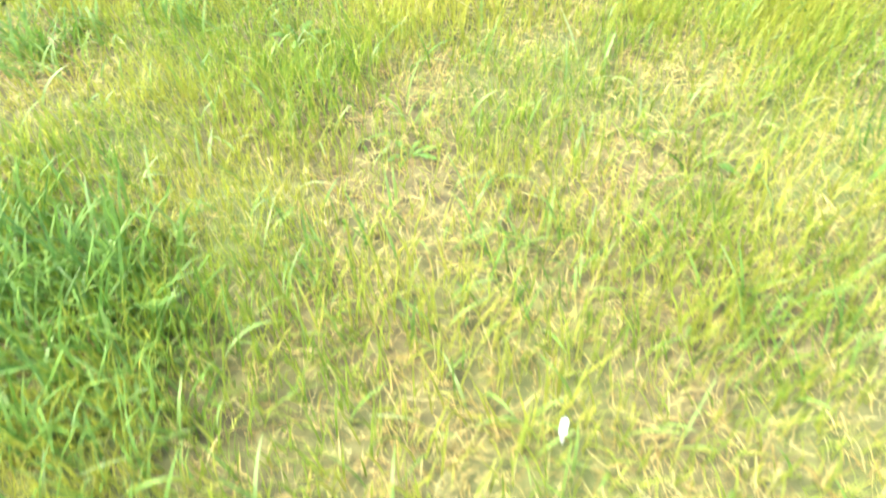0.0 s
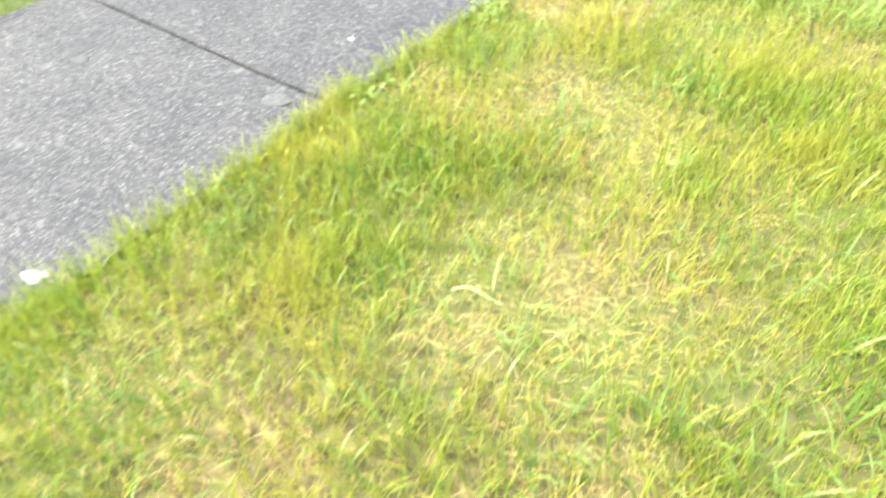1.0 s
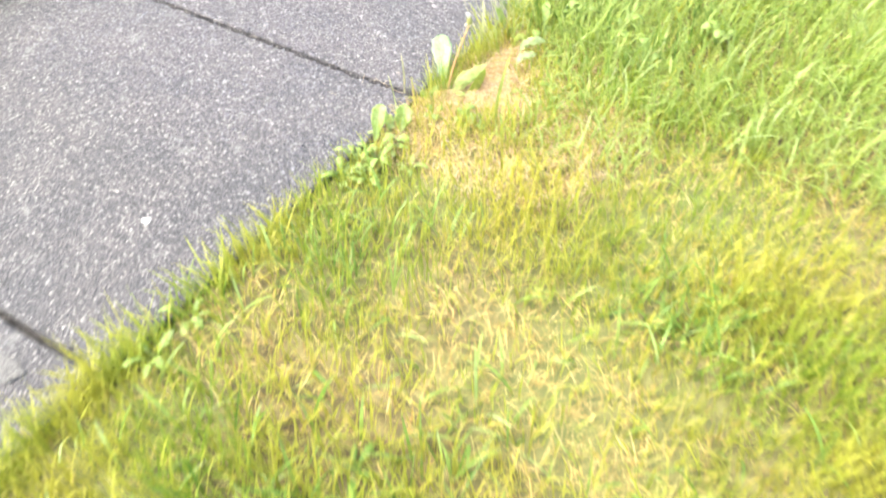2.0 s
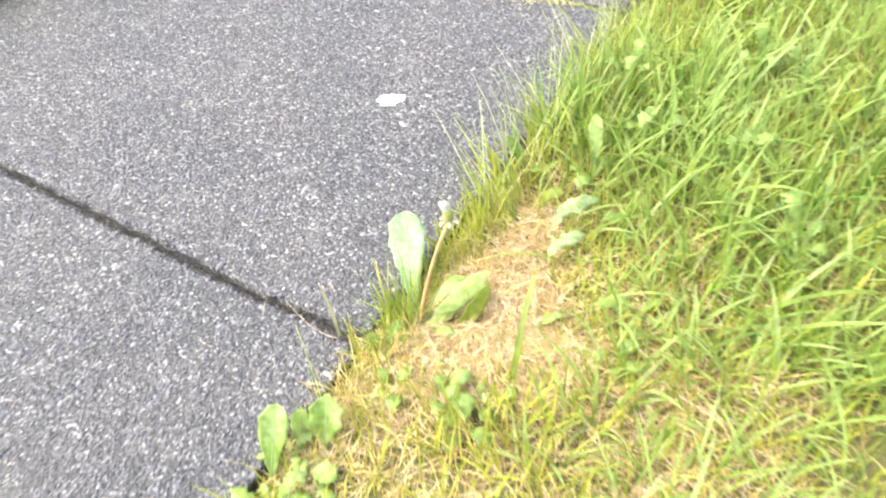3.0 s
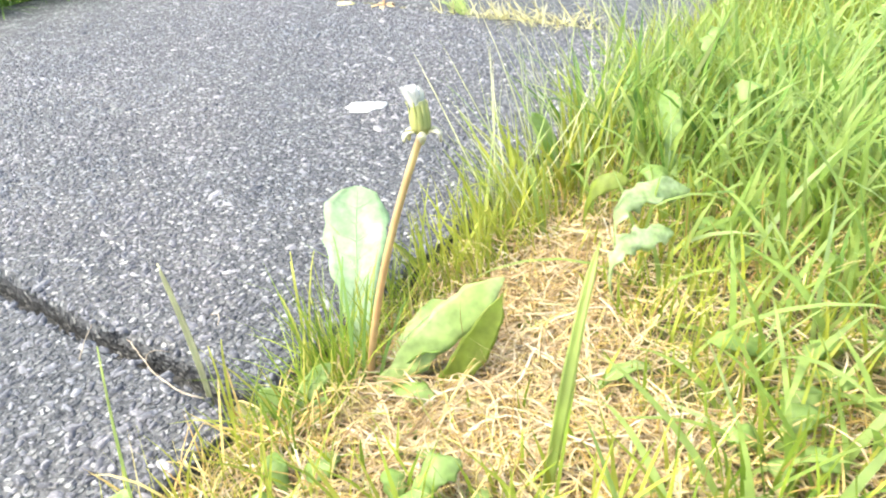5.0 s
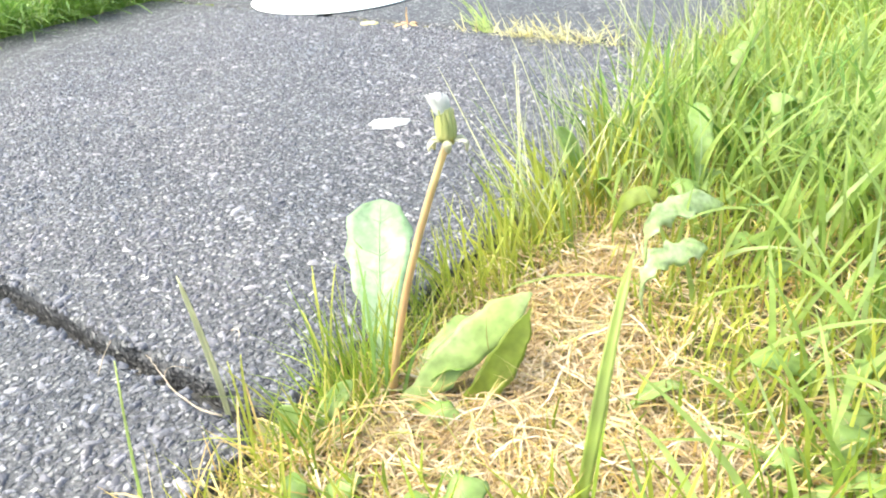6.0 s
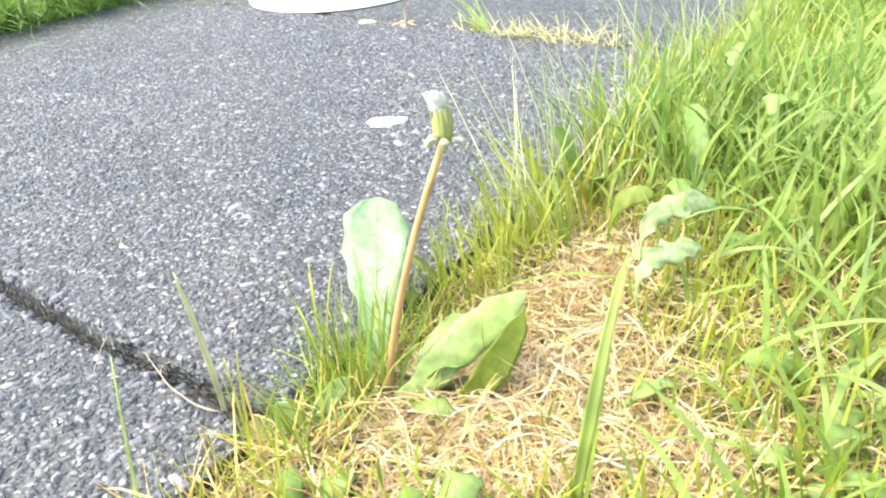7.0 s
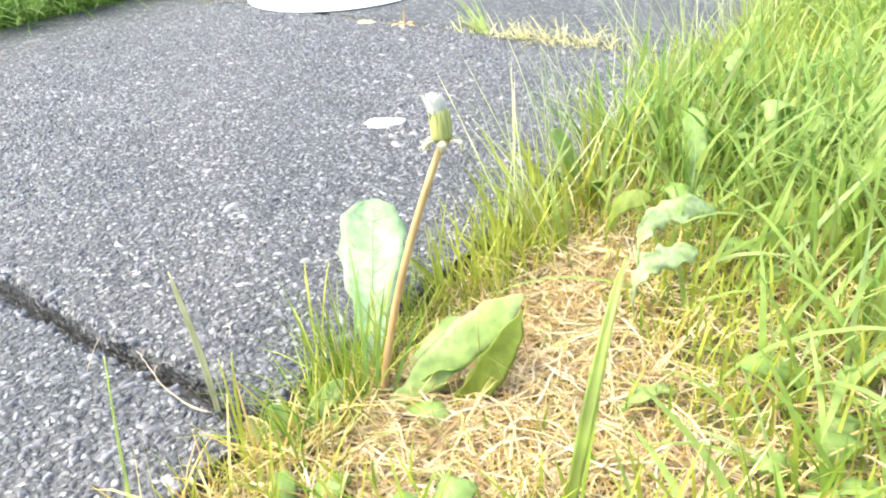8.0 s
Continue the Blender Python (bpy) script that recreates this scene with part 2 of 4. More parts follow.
def field(seed, cell):
    """A smooth random height field over the plan, 0 to 1."""
    table = np.random.default_rng(seed).random((128, 128))

    def at(x, y):
        u, v = np.asarray(x) / cell + 64.0, np.asarray(y) / cell + 64.0
        i, j = np.floor(u).astype(int), np.floor(v).astype(int)
        p, q = u - i, v - j
        p, q = p * p * (3 - 2 * p), q * q * (3 - 2 * q)
        i, j = i % 127, j % 127
        return (table[i, j] * (1 - p) + table[i + 1, j] * p) * (1 - q) + (table[i, j + 1] * (1 - p) + table[i + 1, j + 1] * p) * q
    return at


bumps, tufts, fine_tufts, dryness = field(1, 0.22), field(2, 0.16), field(3, 0.05), field(4, 0.25)


def ground_z(x, y):
    """The lawn's height: just under the slabs at the path, gently uneven away from it."""
    away = np.clip(np.maximum(np.asarray(x), -WIDTH - np.asarray(x)) / 0.4, 0, 1)
    return -0.013 + 0.022 * away * bumps(x, y) + 0.006 * (fine_tufts(x, y) - 0.5)


# ---- ground: one sheet to the horizon ----
near_x, near_y = np.arange(-1.9, 2.61, 0.03), np.arange(-3.0, 2.41, 0.03)
far = np.array([1, 2, 3.4, 3.5, 5.0, 5.1, 8, 20, 60, 200.0])
gx = np.concatenate([-1.9 - far[::-1], near_x, 2.6 + far])
gy = np.concatenate([-3.0 - far[::-1], near_y, 2.4 + far])
X, Y = np.meshgrid(gx, gy, indexing="ij")
Z = ground_z(X, Y)
under = (X > -WIDTH + 0.01) & (X < -0.01) & (Y > -6.4) & (Y < 7.6)
Z = np.where(under, -0.06, Z)
verts = np.stack([X, Y, Z], -1).reshape(-1, 3)
nx, ny = len(gx), len(gy)
faces = [(i * ny + j, (i + 1) * ny + j, (i + 1) * ny + j + 1, i * ny + j + 1) for i in range(nx - 1) for j in range(ny - 1)]
tagged(link_mesh("ground", verts.tolist(), faces, MAT_SOIL, None, True), "thatchy lawn soil on both sides of the path", "ground", kind="structure")

# ---- the path: slabs laid across it, dirt in the joints ----
pavement = tagged(new("pavement"), "garden path of dark washed concrete slabs", "path", kind="structure")


def worn(x):
    """How far the slabs' edges draw back along a joint towards the path's side."""
    f = np.clip((np.asarray(x) + 0.13) / 0.10, 0, 1)
    return f * f * (3 - 2 * f)


def slab(y0, y1, lift, seed):
    """One slab with a chipped outline, a rounded arris and rough sides."""
    r = random.Random(seed)
    x0, x1 = -WIDTH, 0.008
    ring = []
    def side(ax, ay, bx, by):
        n = max(2, int(math.hypot(bx - ax, by - ay) / 0.012))
        for k in range(n):
            f = k / n
            ring.append((ax + (bx - ax) * f, ay + (by - ay) * f))
    side(x0, y0, x1, y0), side(x1, y0, x1, y1), side(x1, y1, x0, y1), side(x0, y1, x0, y0)
    cx, cy = (x0 + x1) / 2, (y0 + y1) / 2
    hw, hh = (x1 - x0) / 2, (y1 - y0) / 2
    def shaped(inset, z, rough):
        out = []
        for px, py in ring:
            dx, dy = px - cx, py - cy
            # corners worn round
            over = max(0, abs(dx) / hw - 1 + 0.02 / hw) * hw + max(0, abs(dy) / hh - 1 + 0.02 / hh) * hh
            pull = inset + max(0, over - 0.02) * 0.18 + r.uniform(0, rough)
            side_y = 0.0065 * float(worn(px)) * (1 if dy < 0 else 0.7) if abs(abs(dy) - hh) < 0.02 else 0.0
            out.append((cx + dx * (1 - pull / hw), cy + dy * (1 - pull / hh) + side_y, z + r.uniform(-rough, rough) * 0.4))
        return out
    rings = [shaped(0.001, -0.055, 0.002), shaped(0.0, -0.008, 0.0022), shaped(0.0012, -0.0028, 0.0016), shaped(0.005, 0.0, 0.0012)]
    n = len(ring)
    vs = [v for rg in rings for v in rg]
    fs = [tuple(range(n - 1, -1, -1))]
    for k in range(3):
        for i in range(n):
            j = (i + 1) % n
            fs.append((k * n + i, k * n + j, (k + 1) * n + j, (k + 1) * n + i))
    fs.append(tuple(3 * n + i for i in range(n)))
    ob = link_mesh("paving_slab", vs, fs, MAT_PAVING, pavement)
    ob.location.z = lift
    return ob


joints = [k * SLAB for k in range(-10, 1)] + [0.605 + k * 0.643 for k in range(0, 12)]
lifts = [0.001 * ((k * 7) % 3 - 1) for k in range(len(joints))]
lifts[8:12] = [0.0, -0.0015, 0.0, 0.0]


def slab_top(y):
    """The height of the slabs' faces: the one before the dandelion has sunk a little."""
    return -0.0015 if -SLAB < y < 0 else 0.0


for k in range(len(joints) - 1):
    slab(joints[k] + GAP / 2, joints[k + 1] - GAP / 2, lifts[k], 40 + k)
def joint_fill(ys, deep, mat, label):
    bm = bmesh.new()
    for y in ys:
        vs = []
        for k in range(91):
            x = -WIDTH + 0.006 + (WIDTH - 0.010) * k / 90
            vs.append([bm.verts.new((x, y + d, deep + random.uniform(-0.003, 0.003))) for d in (-0.009, 0.003, 0.016)])
        for p, q in zip(vs, vs[1:]):
            for i in (0, 1):
                bm.faces.new((p[i], q[i], q[i + 1], p[i + 1]))
    part("joint_dirt", bm, mat, pavement, label)


joint_fill([y for y in joints if y != 0.605], -0.018, MAT_GRIT, "dark dirt packed in the joints")
joint_fill([0.605], -0.004, MAT_SOIL, "mossy soil filling one joint to the top")


def aggregate(cell, x0, x1, y0, y1):
    """Stone chips standing out of the worn concrete, thinning out away from the nearest slabs."""
    gx_, gy_ = np.meshgrid(np.arange(x0, x1, cell), np.arange(y0, y1, cell), indexing="ij")
    n = gx_.size
    x, y = gx_.ravel() + rng.uniform(-0.5, 0.5, n) * cell, gy_.ravel() + rng.uniform(-0.5, 0.5, n) * cell
    keep = rng.random(n) < np.clip((x - x0) / 0.25, 0.05, 0.92) * np.clip((y - y0) / 0.18, 0, 1)
    back = worn(x)
    keep &= ((y > GAP / 2 + 0.0018 + 0.0065 * back) | (y < -GAP / 2 - 0.0018 + 0.0045 * back)) & (y < 0.605 - GAP / 2 - 0.002) & (x < 0.005)
    keep &= ~((np.abs(y - 0.004) < 0.014) & (x > -0.003))
    x, y = x[keep], y[keep]
    n = len(x)
    size = np.clip(rng.lognormal(math.log(0.00140), 0.42, n), 0.0006, 0.0036)
    high = size * rng.uniform(0.15, 0.50, n)
    turn, long = rng.uniform(0, 2 * np.pi, n), rng.uniform(1.0, 2.1, n)
    a = np.arange(6) / 6 * 2 * np.pi
    rad = size[:, None] * rng.uniform(0.55, 1.3, (n, 6))
    ux, uy = rad * np.cos(a) * long[:, None], rad * np.sin(a) / np.sqrt(long)[:, None]
    ox, oy = ux * np.cos(turn)[:, None] - uy * np.sin(turn)[:, None], ux * np.sin(turn)[:, None] + uy * np.cos(turn)[:, None]
    tip = rng.normal(0, 0.28, (n, 2))
    lift = np.where(y < 0, lifts[9], lifts[10])
    co = np.empty((n, 12, 3), np.float32)
    top = rng.uniform(0.5, 0.8, n)[:, None]
    co[:, :6, 0], co[:, :6, 1], co[:, :6, 2] = x[:, None] + ox, y[:, None] + oy, (lift - 0.0007)[:, None]
    co[:, 6:, 0], co[:, 6:, 1] = x[:, None] + ox * top, y[:, None] + oy * top
    co[:, 6:, 2] = (lift + high)[:, None] + np.clip(ox * tip[:, :1] + oy * tip[:, 1:], -0.0006, 0.0006)
    loops = [v for k in range(6) for v in (k, (k + 1) % 6, 6 + (k + 1) % 6, 6 + k)] + list(range(6, 12))
    starts = [0, 4, 8, 12, 16, 20, 24]
    me = bpy.data.meshes.new("stone_chips")
    me.vertices.add(n * 12)
    me.vertices.foreach_set("co", co.ravel())
    base = np.arange(n)[:, None]
    me.loops.add(n * 30)
    me.loops.foreach_set("vertex_index", (np.array(loops)[None] + base * 12).astype(np.int32).ravel())
    me.polygons.add(n * 7)
    me.polygons.foreach_set("loop_start", (np.array(starts)[None] + base * 30).astype(np.int32).ravel())
    me.update(calc_edges=True)
    me.materials.append(MAT_CHIP)
    ob = new("stone_chips", me)
    ob.parent = pavement
    return ob


tagged(aggregate(0.0039, -0.80, 0.012, -0.34, 0.62), "pale and dark stone chips showing in the concrete", kind="stuff")


# ---- grass ----
def ribbons(name, x, y, z, length, width, start, bend, turn, mat, segs=4, twist=None):
    """Many tapered blades in one mesh. start, bend: lean from upright at the root and gained by the tip, radians."""
    n = len(x)
    width_at = np.interp(np.arange(segs + 1) / segs, [0, 0.25, 0.5, 0.75, 0.9, 1], [0.75, 1.0, 0.92, 0.66, 0.36, 0])
    s = np.arange(segs) + 0.5
    ang = start[:, None] + bend[:, None] * (s / segs)[None]
    step = (length / segs)[:, None]
    h = np.concatenate([np.zeros((n, 1)), np.cumsum(np.sin(ang) * step, 1)], 1)
    v = np.concatenate([np.zeros((n, 1)), np.cumsum(np.cos(ang) * step, 1)], 1)
    px, py, pz = x[:, None] + h * np.cos(turn)[:, None], y[:, None] + h * np.sin(turn)[:, None], z[:, None] + v
    tw = rng.normal(0, 0.5, n) if twist is None else twist
    wx, wy = -np.sin(turn + tw), np.cos(turn + tw)
    w = width[:, None] * width_at[None] / 2
    lx, ly = px - wx[:, None] * w, py - wy[:, None] * w
    rx, ry = px + wx[:, None] * w, py + wy[:, None] * w
    per = 2 * segs + 1
    co = np.empty((n, per, 3), np.float32)
    for k in range(segs):
        co[:, 2 * k] = np.stack([lx[:, k], ly[:, k], pz[:, k]], -1)
        co[:, 2 * k + 1] = np.stack([rx[:, k], ry[:, k], pz[:, k]], -1)
    co[:, 2 * segs] = np.stack([px[:, segs], py[:, segs], pz[:, segs]], -1)
    loops, starts, total = [], [], 0
    for k in range(segs - 1):
        loops += [2 * k, 2 * k + 1, 2 * k + 3, 2 * k + 2]
        starts.append(total)
        total += 4
    loops += [2 * segs - 2, 2 * segs - 1, 2 * segs]
    starts.append(total)
    total += 3
    base = np.arange(n)[:, None]
    lv = (np.array(loops)[None] + base * per).astype(np.int32).ravel()
    ls = (np.array(starts)[None] + base * total).astype(np.int32).ravel()
    me = bpy.data.meshes.new(name)
    me.vertices.add(n * per)
    me.vertices.foreach_set("co", co.ravel())
    me.loops.add(len(lv))
    me.loops.foreach_set("vertex_index", lv)
    me.polygons.add(len(ls))
    me.polygons.foreach_set("loop_start", ls)
    me.update(calc_edges=True)
    me.shade_smooth()
    me.materials.append(mat)
    return new(name, me)


def tangle(name, x, y, z, length, width, heading, curl, pitch, mat, segs=7):
    """Many dead stems lying about, each curling over the ground, as narrow bands in one mesh."""
    n = len(x)
    k = (np.arange(segs) + 0.5) / segs
    wob = np.cumsum(rng.normal(0, 0.16, (n, segs)), 1)
    th = heading[:, None] + curl[:, None] * k + wob
    pt = pitch[:, None] * (1 - 2 * k)[None] + rng.normal(0, 0.10, (n, segs))
    step = (length / segs)[:, None]
    zero = np.zeros((n, 1))
    px = x[:, None] + np.concatenate([zero, np.cumsum(np.cos(th) * np.cos(pt) * step, 1)], 1)
    py = y[:, None] + np.concatenate([zero, np.cumsum(np.sin(th) * np.cos(pt) * step, 1)], 1)
    pz = z[:, None] + np.concatenate([zero, np.cumsum(np.sin(pt) * step, 1)], 1)
    px = np.maximum(px, 0.0105)
    pz = np.maximum(pz, ground_z(px, py) + 0.0006)
    ends = np.concatenate([th[:, :1], (th[:, 1:] + th[:, :-1]) / 2, th[:, -1:]], 1)
    roll = rng.uniform(-0.9, 0.9, n)[:, None]
    w = width[:, None] / 2 * np.interp(np.arange(segs + 1) / segs, [0, 0.1, 0.7, 1], [0.6, 1, 0.8, 0.15])
    sx_, sy_, sz_ = -np.sin(ends) * np.cos(roll) * w, np.cos(ends) * np.cos(roll) * w, np.sin(roll) * w
    co = np.empty((n, segs + 1, 2, 3), np.float32)
    co[:, :, 0] = np.stack([px - sx_, py - sy_, pz - sz_], -1)
    co[:, :, 1] = np.stack([px + sx_, py + sy_, pz + sz_], -1)
    per = 2 * (segs + 1)
    loops = [v for i in range(segs) for v in (2 * i, 2 * i + 1, 2 * i + 3, 2 * i + 2)]
    base = np.arange(n)[:, None]
    me = bpy.data.meshes.new(name)
    me.vertices.add(n * per)
    me.vertices.foreach_set("co", co.ravel())
    me.loops.add(n * 4 * segs)
    me.loops.foreach_set("vertex_index", (np.array(loops)[None] + base * per).astype(np.int32).ravel())
    me.polygons.add(n * segs)
    me.polygons.foreach_set("loop_start", (np.arange(segs)[None] * 4 + base * 4 * segs).astype(np.int32).ravel())
    me.update(calc_edges=True)
    me.shade_smooth()
    me.materials.append(mat)
    return new(name, me)


def scatter(count, x0, x1, y0, y1):
    return rng.uniform(x0, x1, count), rng.uniform(y0, y1, count)


def bare(x, y):
    """How bare of green the sward is: the dead patch beside the dandelion."""
    d = ((x - 0.090) / 0.050) ** 2 + ((y - 0.080) / 0.095) ** 2
    d2 = ((x - 0.078) / 0.022) ** 2 + ((y - 0.185) / 0.055) ** 2
    d3 = ((x - 0.15) / 0.05) ** 2 + ((y - 0.06) / 0.05) ** 2
    return np.clip(1.5 - np.minimum(np.minimum(d, d2), d3 + 0.5), 0, 1)


DRY_SPOTS = [(0.64, -0.80, 0.20), (0.43, -0.36, 0.12), (0.75, -1.42, 0.12), (1.10, -1.85, 0.15), (1.05, -1.16, 0.16), (0.53, -0.93, 0.14), (0.93, -1.65, 0.15), (0.30, -0.35, 0.10), (0.62, -0.62, 0.13), (0.15, -0.10, 0.08), (0.80, -1.25, 0.12), (1.05, -1.40, 0.15), (1.07, -1.66, 0.13), (0.54, -0.46, 0.12), (0.34, -0.42, 0.08), (0.87, -1.62, 0.12)]


def dry(x, y):
    d = np.clip(dryness(x, y) * 1.8 - 0.75, 0, 1)
    for cx, cy, r in DRY_SPOTS:
        d = np.maximum(d, np.exp(-((x - cx) ** 2 + (y - cy) ** 2) / r ** 2))
    return d


def tallness(x, y):
    """0 on the mown lawn, 1 in the uncut grass beyond the dead patch."""
    return np.clip((y - 0.15 + 0.25 * np.clip(x - 0.1, 0, 0.6)) / 0.16, 0, 1)


def lawn(name, count, x0, x1, y0, y1, extra=0.0, mat=MAT_GRASS):
    x, y = scatter(count, x0, x1, y0, y1)
    edge = 0.008 * np.sin(y * 37) + 0.006 * np.sin(y * 83 + 1)
    keep = ((x > 0.010 + edge) | (x < -WIDTH - 0.004 + edge))
    keep &= rng.random(count) > bare(x, y) * 0.86
    keep &= rng.random(count) > 0.5 * tallness(x, y)
    keep &= rng.random(count) > 0.82 * dry(x, y)
    corner = np.exp(-(x / 0.07) ** 2 - ((y - 0.02) / 0.15) ** 2)
    keep &= rng.random(count) > 0.82 * corner
    keep &= ~((x > 0) & (x < 0.012 + edge * 0.3) & (np.abs(y) < 0.16))
    x, y = x[keep], y[keep]
    n = len(x)
    tuft = np.clip(tufts(x, y) * 1.7 - 0.5, 0, 1)
    rim = np.exp(-np.clip(x, 0, 1) / 0.05) * (x > 0)
    length = (0.028 + 0.026 * tuft + 0.016 * rim + extra) * rng.uniform(0.55, 1.5, n) * (1 - 0.45 * bare(x, y)) * (1 - 0.4 * np.exp(-(x / 0.07) ** 2 - ((y - 0.02) / 0.12) ** 2)) + 0.006
    width = (rng.uniform(0.0010, 0.0021, n) + 0.0010 * tuft * rng.random(n)) * (1 - 0.5 * np.exp(-(x / 0.08) ** 2 - (y / 0.16) ** 2))
    return ribbons(name, x, y, ground_z(x, y) - 0.002, length, width, np.abs(rng.normal(0.18, 0.2, n)), np.abs(rng.normal(0.42, 0.40, n)),
                   np.where(rng.random(n) < 0.65 * rim, rng.normal(np.pi, 0.8, n), rng.uniform(0, 2 * np.pi, n)), mat, 3)


tagged(lawn("lawn_grass", 240000, 0.0, 2.15, -2.75, 1.6), "mown lawn grass, green turning yellow in patches", "grass", kind="stuff")
tagged(lawn("verge_grass", 26000, -1.45, -0.90, -1.1, 1.5, 0.035, MAT_TUSSOCK), "longer grass overhanging the far side of the path", "grass", kind="stuff")


def outer_lawn(count, mat):
    """Sparser, coarser grass carrying the lawn on past its nearest stretch."""
    x, y = scatter(count, -3.6, 4.6, -5.0, 4.4)
    inner = ((x > 0.0) & (x < 2.15) & (y > -2.75) & (y < 1.6)) | ((x > -1.45) & (x < 0.0) & (y > -1.1) & (y < 1.5))
    keep = ~inner & ((x > 0.012) | (x < -WIDTH - 0.01))
    x, y = x[keep], y[keep]
    n = len(x)
    return ribbons("outer_lawn_grass", x, y, ground_z(x, y) - 0.002, rng.uniform(0.03, 0.075, n), rng.uniform(0.003, 0.006, n), np.abs(rng.normal(0.4, 0.25, n)),
                   np.abs(rng.normal(0.7, 0.4, n)), rng.uniform(0, 2 * np.pi, n), mat, 3)


tagged(outer_lawn(38000, MAT_GRASS), "coarser lawn grass stretching away from the path", "grass", kind="stuff")
tagged(outer_lawn(37000, MAT_COARSE), "darker coarse lawn grass stretching away from the path", "grass", kind="stuff")


def tall_grass(count):
    x, y = scatter(count, 0.0, 1.0, 0.1, 1.6)
    keep = (x > 0.010) & (rng.random(count) < tallness(x, y) * (0.3 + 0.7 * tufts(x + 3, y))) & (rng.random(count) > bare(x, y))
    x, y = x[keep], y[keep]
    n = len(x)
    length = (0.042 + 0.046 * tufts(x + 5, y)) * rng.uniform(0.6, 1.4, n)
    width, start = 0.0012 + 0.0030 * rng.random(n) ** 1.6, np.abs(rng.normal(0.16, 0.2, n))
    bend, turn = np.abs(rng.normal(0.7, 0.5, n)), rng.uniform(0, 2 * np.pi, n)
    return ribbons("tall_grass", x, y, ground_z(x, y) - 0.002, length, width, start, bend, turn, MAT_TALL)


tagged(tall_grass(24000), "tall uncut bright green grass beside the path", "grass", kind="stuff")


def arching_grass(count, x0, x1, y0, y1, length, width, mat, weight, name, label):
    """Broad blades that stand apart from the sward and bow over."""
    x, y = scatter(count, x0, x1, y0, y1)
    keep = (x > 0.02) & (rng.random(count) < weight(x, y)) & (rng.random(count) > 1.2 * bare(x, y))
    x, y = x[keep], y[keep]
    n = len(x)
    return tagged(ribbons(name, x, y, ground_z(x, y) - 0.003, rng.uniform(*length, n), rng.uniform(*width, n), np.abs(rng.normal(0.25, 0.2, n)), np.abs(rng.normal(1.1, 0.55, n)),
                          rng.uniform(0, 2 * np.pi, n), mat, 7), label, "grass", kind="stuff")


arching_grass(1900, 0.10, 0.85, 0.10, 1.0, (0.06, 0.13), (0.0026, 0.0052), MAT_BROAD, lambda x, y: 0.25 + 0.75 * tallness(x, y), "arching_grass", "broad pale green grass blades arching over the sward")
arching_grass(260, 0.17, 0.42, -0.03, 0.20, (0.045, 0.085), (0.0022, 0.0040), MAT_BROAD, lambda x, y: np.ones_like(x), "arching_grass", "broad green grass blades standing in dry sward")
arching_grass(5000, 0.03, 1.7, -2.6, -0.18, (0.045, 0.085), (0.0024, 0.0046), MAT_COARSE, lambda x, y: 0.25 + 0.75 * tufts(x + 9, y) - 0.3 * dry(x, y), "coarse_grass", "coarse wider grass blades bent over in the lawn")


k = 380
ex, ey = np.abs(rng.normal(0.012, 0.022, k)) + 0.011, 0.20 + 0.9 * rng.random(k) ** 1.3
tagged(ribbons("seed_stems", ex, ey, ground_z(ex, ey), rng.uniform(0.06, 0.150, k), rng.uniform(0.0005, 0.0011, k), np.abs(rng.normal(0.30, 0.22, k)), np.abs(rng.normal(0.3, 0.3, k)),
               rng.normal(np.pi, 1.1, k), MAT_SEED_STEM), "thin pale seed stems leaning over the slab edge", "grass", kind="stuff")


def thatch(count, x0, x1, y0, y1, weight):
    x, y = scatter(count, x0, x1, y0, y1)
    keep = (x > 0.010 + 0.004 * np.exp(-(y / 0.12) ** 4)) & (rng.random(count) < weight(x, y))
    return x[keep], y[keep]


ax_, ay_ = thatch(130000, 0.0, 2.15, -2.75, 1.5, lambda x, y: 0.35 + 0.65 * dry(x, y))
bx_, by_ = thatch(13000, 0.0, 0.32, -0.15, 0.36, lambda x, y: np.clip(bare(x, y) + 0.16 + 0.8 * np.exp(-(x / 0.06) ** 2 - (y / 0.14) ** 2), 0, 1))
sx, sy = np.concatenate([ax_, bx_]), np.concatenate([ay_, by_])
n = len(sx)
tagged(ribbons("dry_thatch", sx, sy, ground_z(sx, sy) + rng.uniform(0.0, 0.012, n), rng.uniform(0.012, 0.045, n), rng.uniform(0.0004, 0.0011, n) * (1 - 0.38 * bare(sx, sy)),
               rng.normal(1.0, 0.4, n) + 0.25 * bare(sx, sy), rng.normal(0.9, 1.0, n), rng.uniform(0, 2 * np.pi, n), MAT_STRAW, 4),
       "dead straw-coloured grass stems matted among the lawn", "dry grass", kind="stuff")


def matted(count, x0, x1, y0, y1, weight, mat, name, label):
    x, y = thatch(count, x0, x1, y0, y1, weight)
    n = len(x)
    return tagged(tangle(name, x, y, ground_z(x, y) + 0.001 + 0.011 * rng.random(n) ** 1.5, rng.uniform(0.014, 0.050, n), rng.uniform(0.00045, 0.0011, n), rng.uniform(0, 2 * np.pi, n),
                         rng.normal(0, 1.3, n), np.abs(rng.normal(0.0, 0.30, n)), mat), label, "dry grass", kind="stuff")


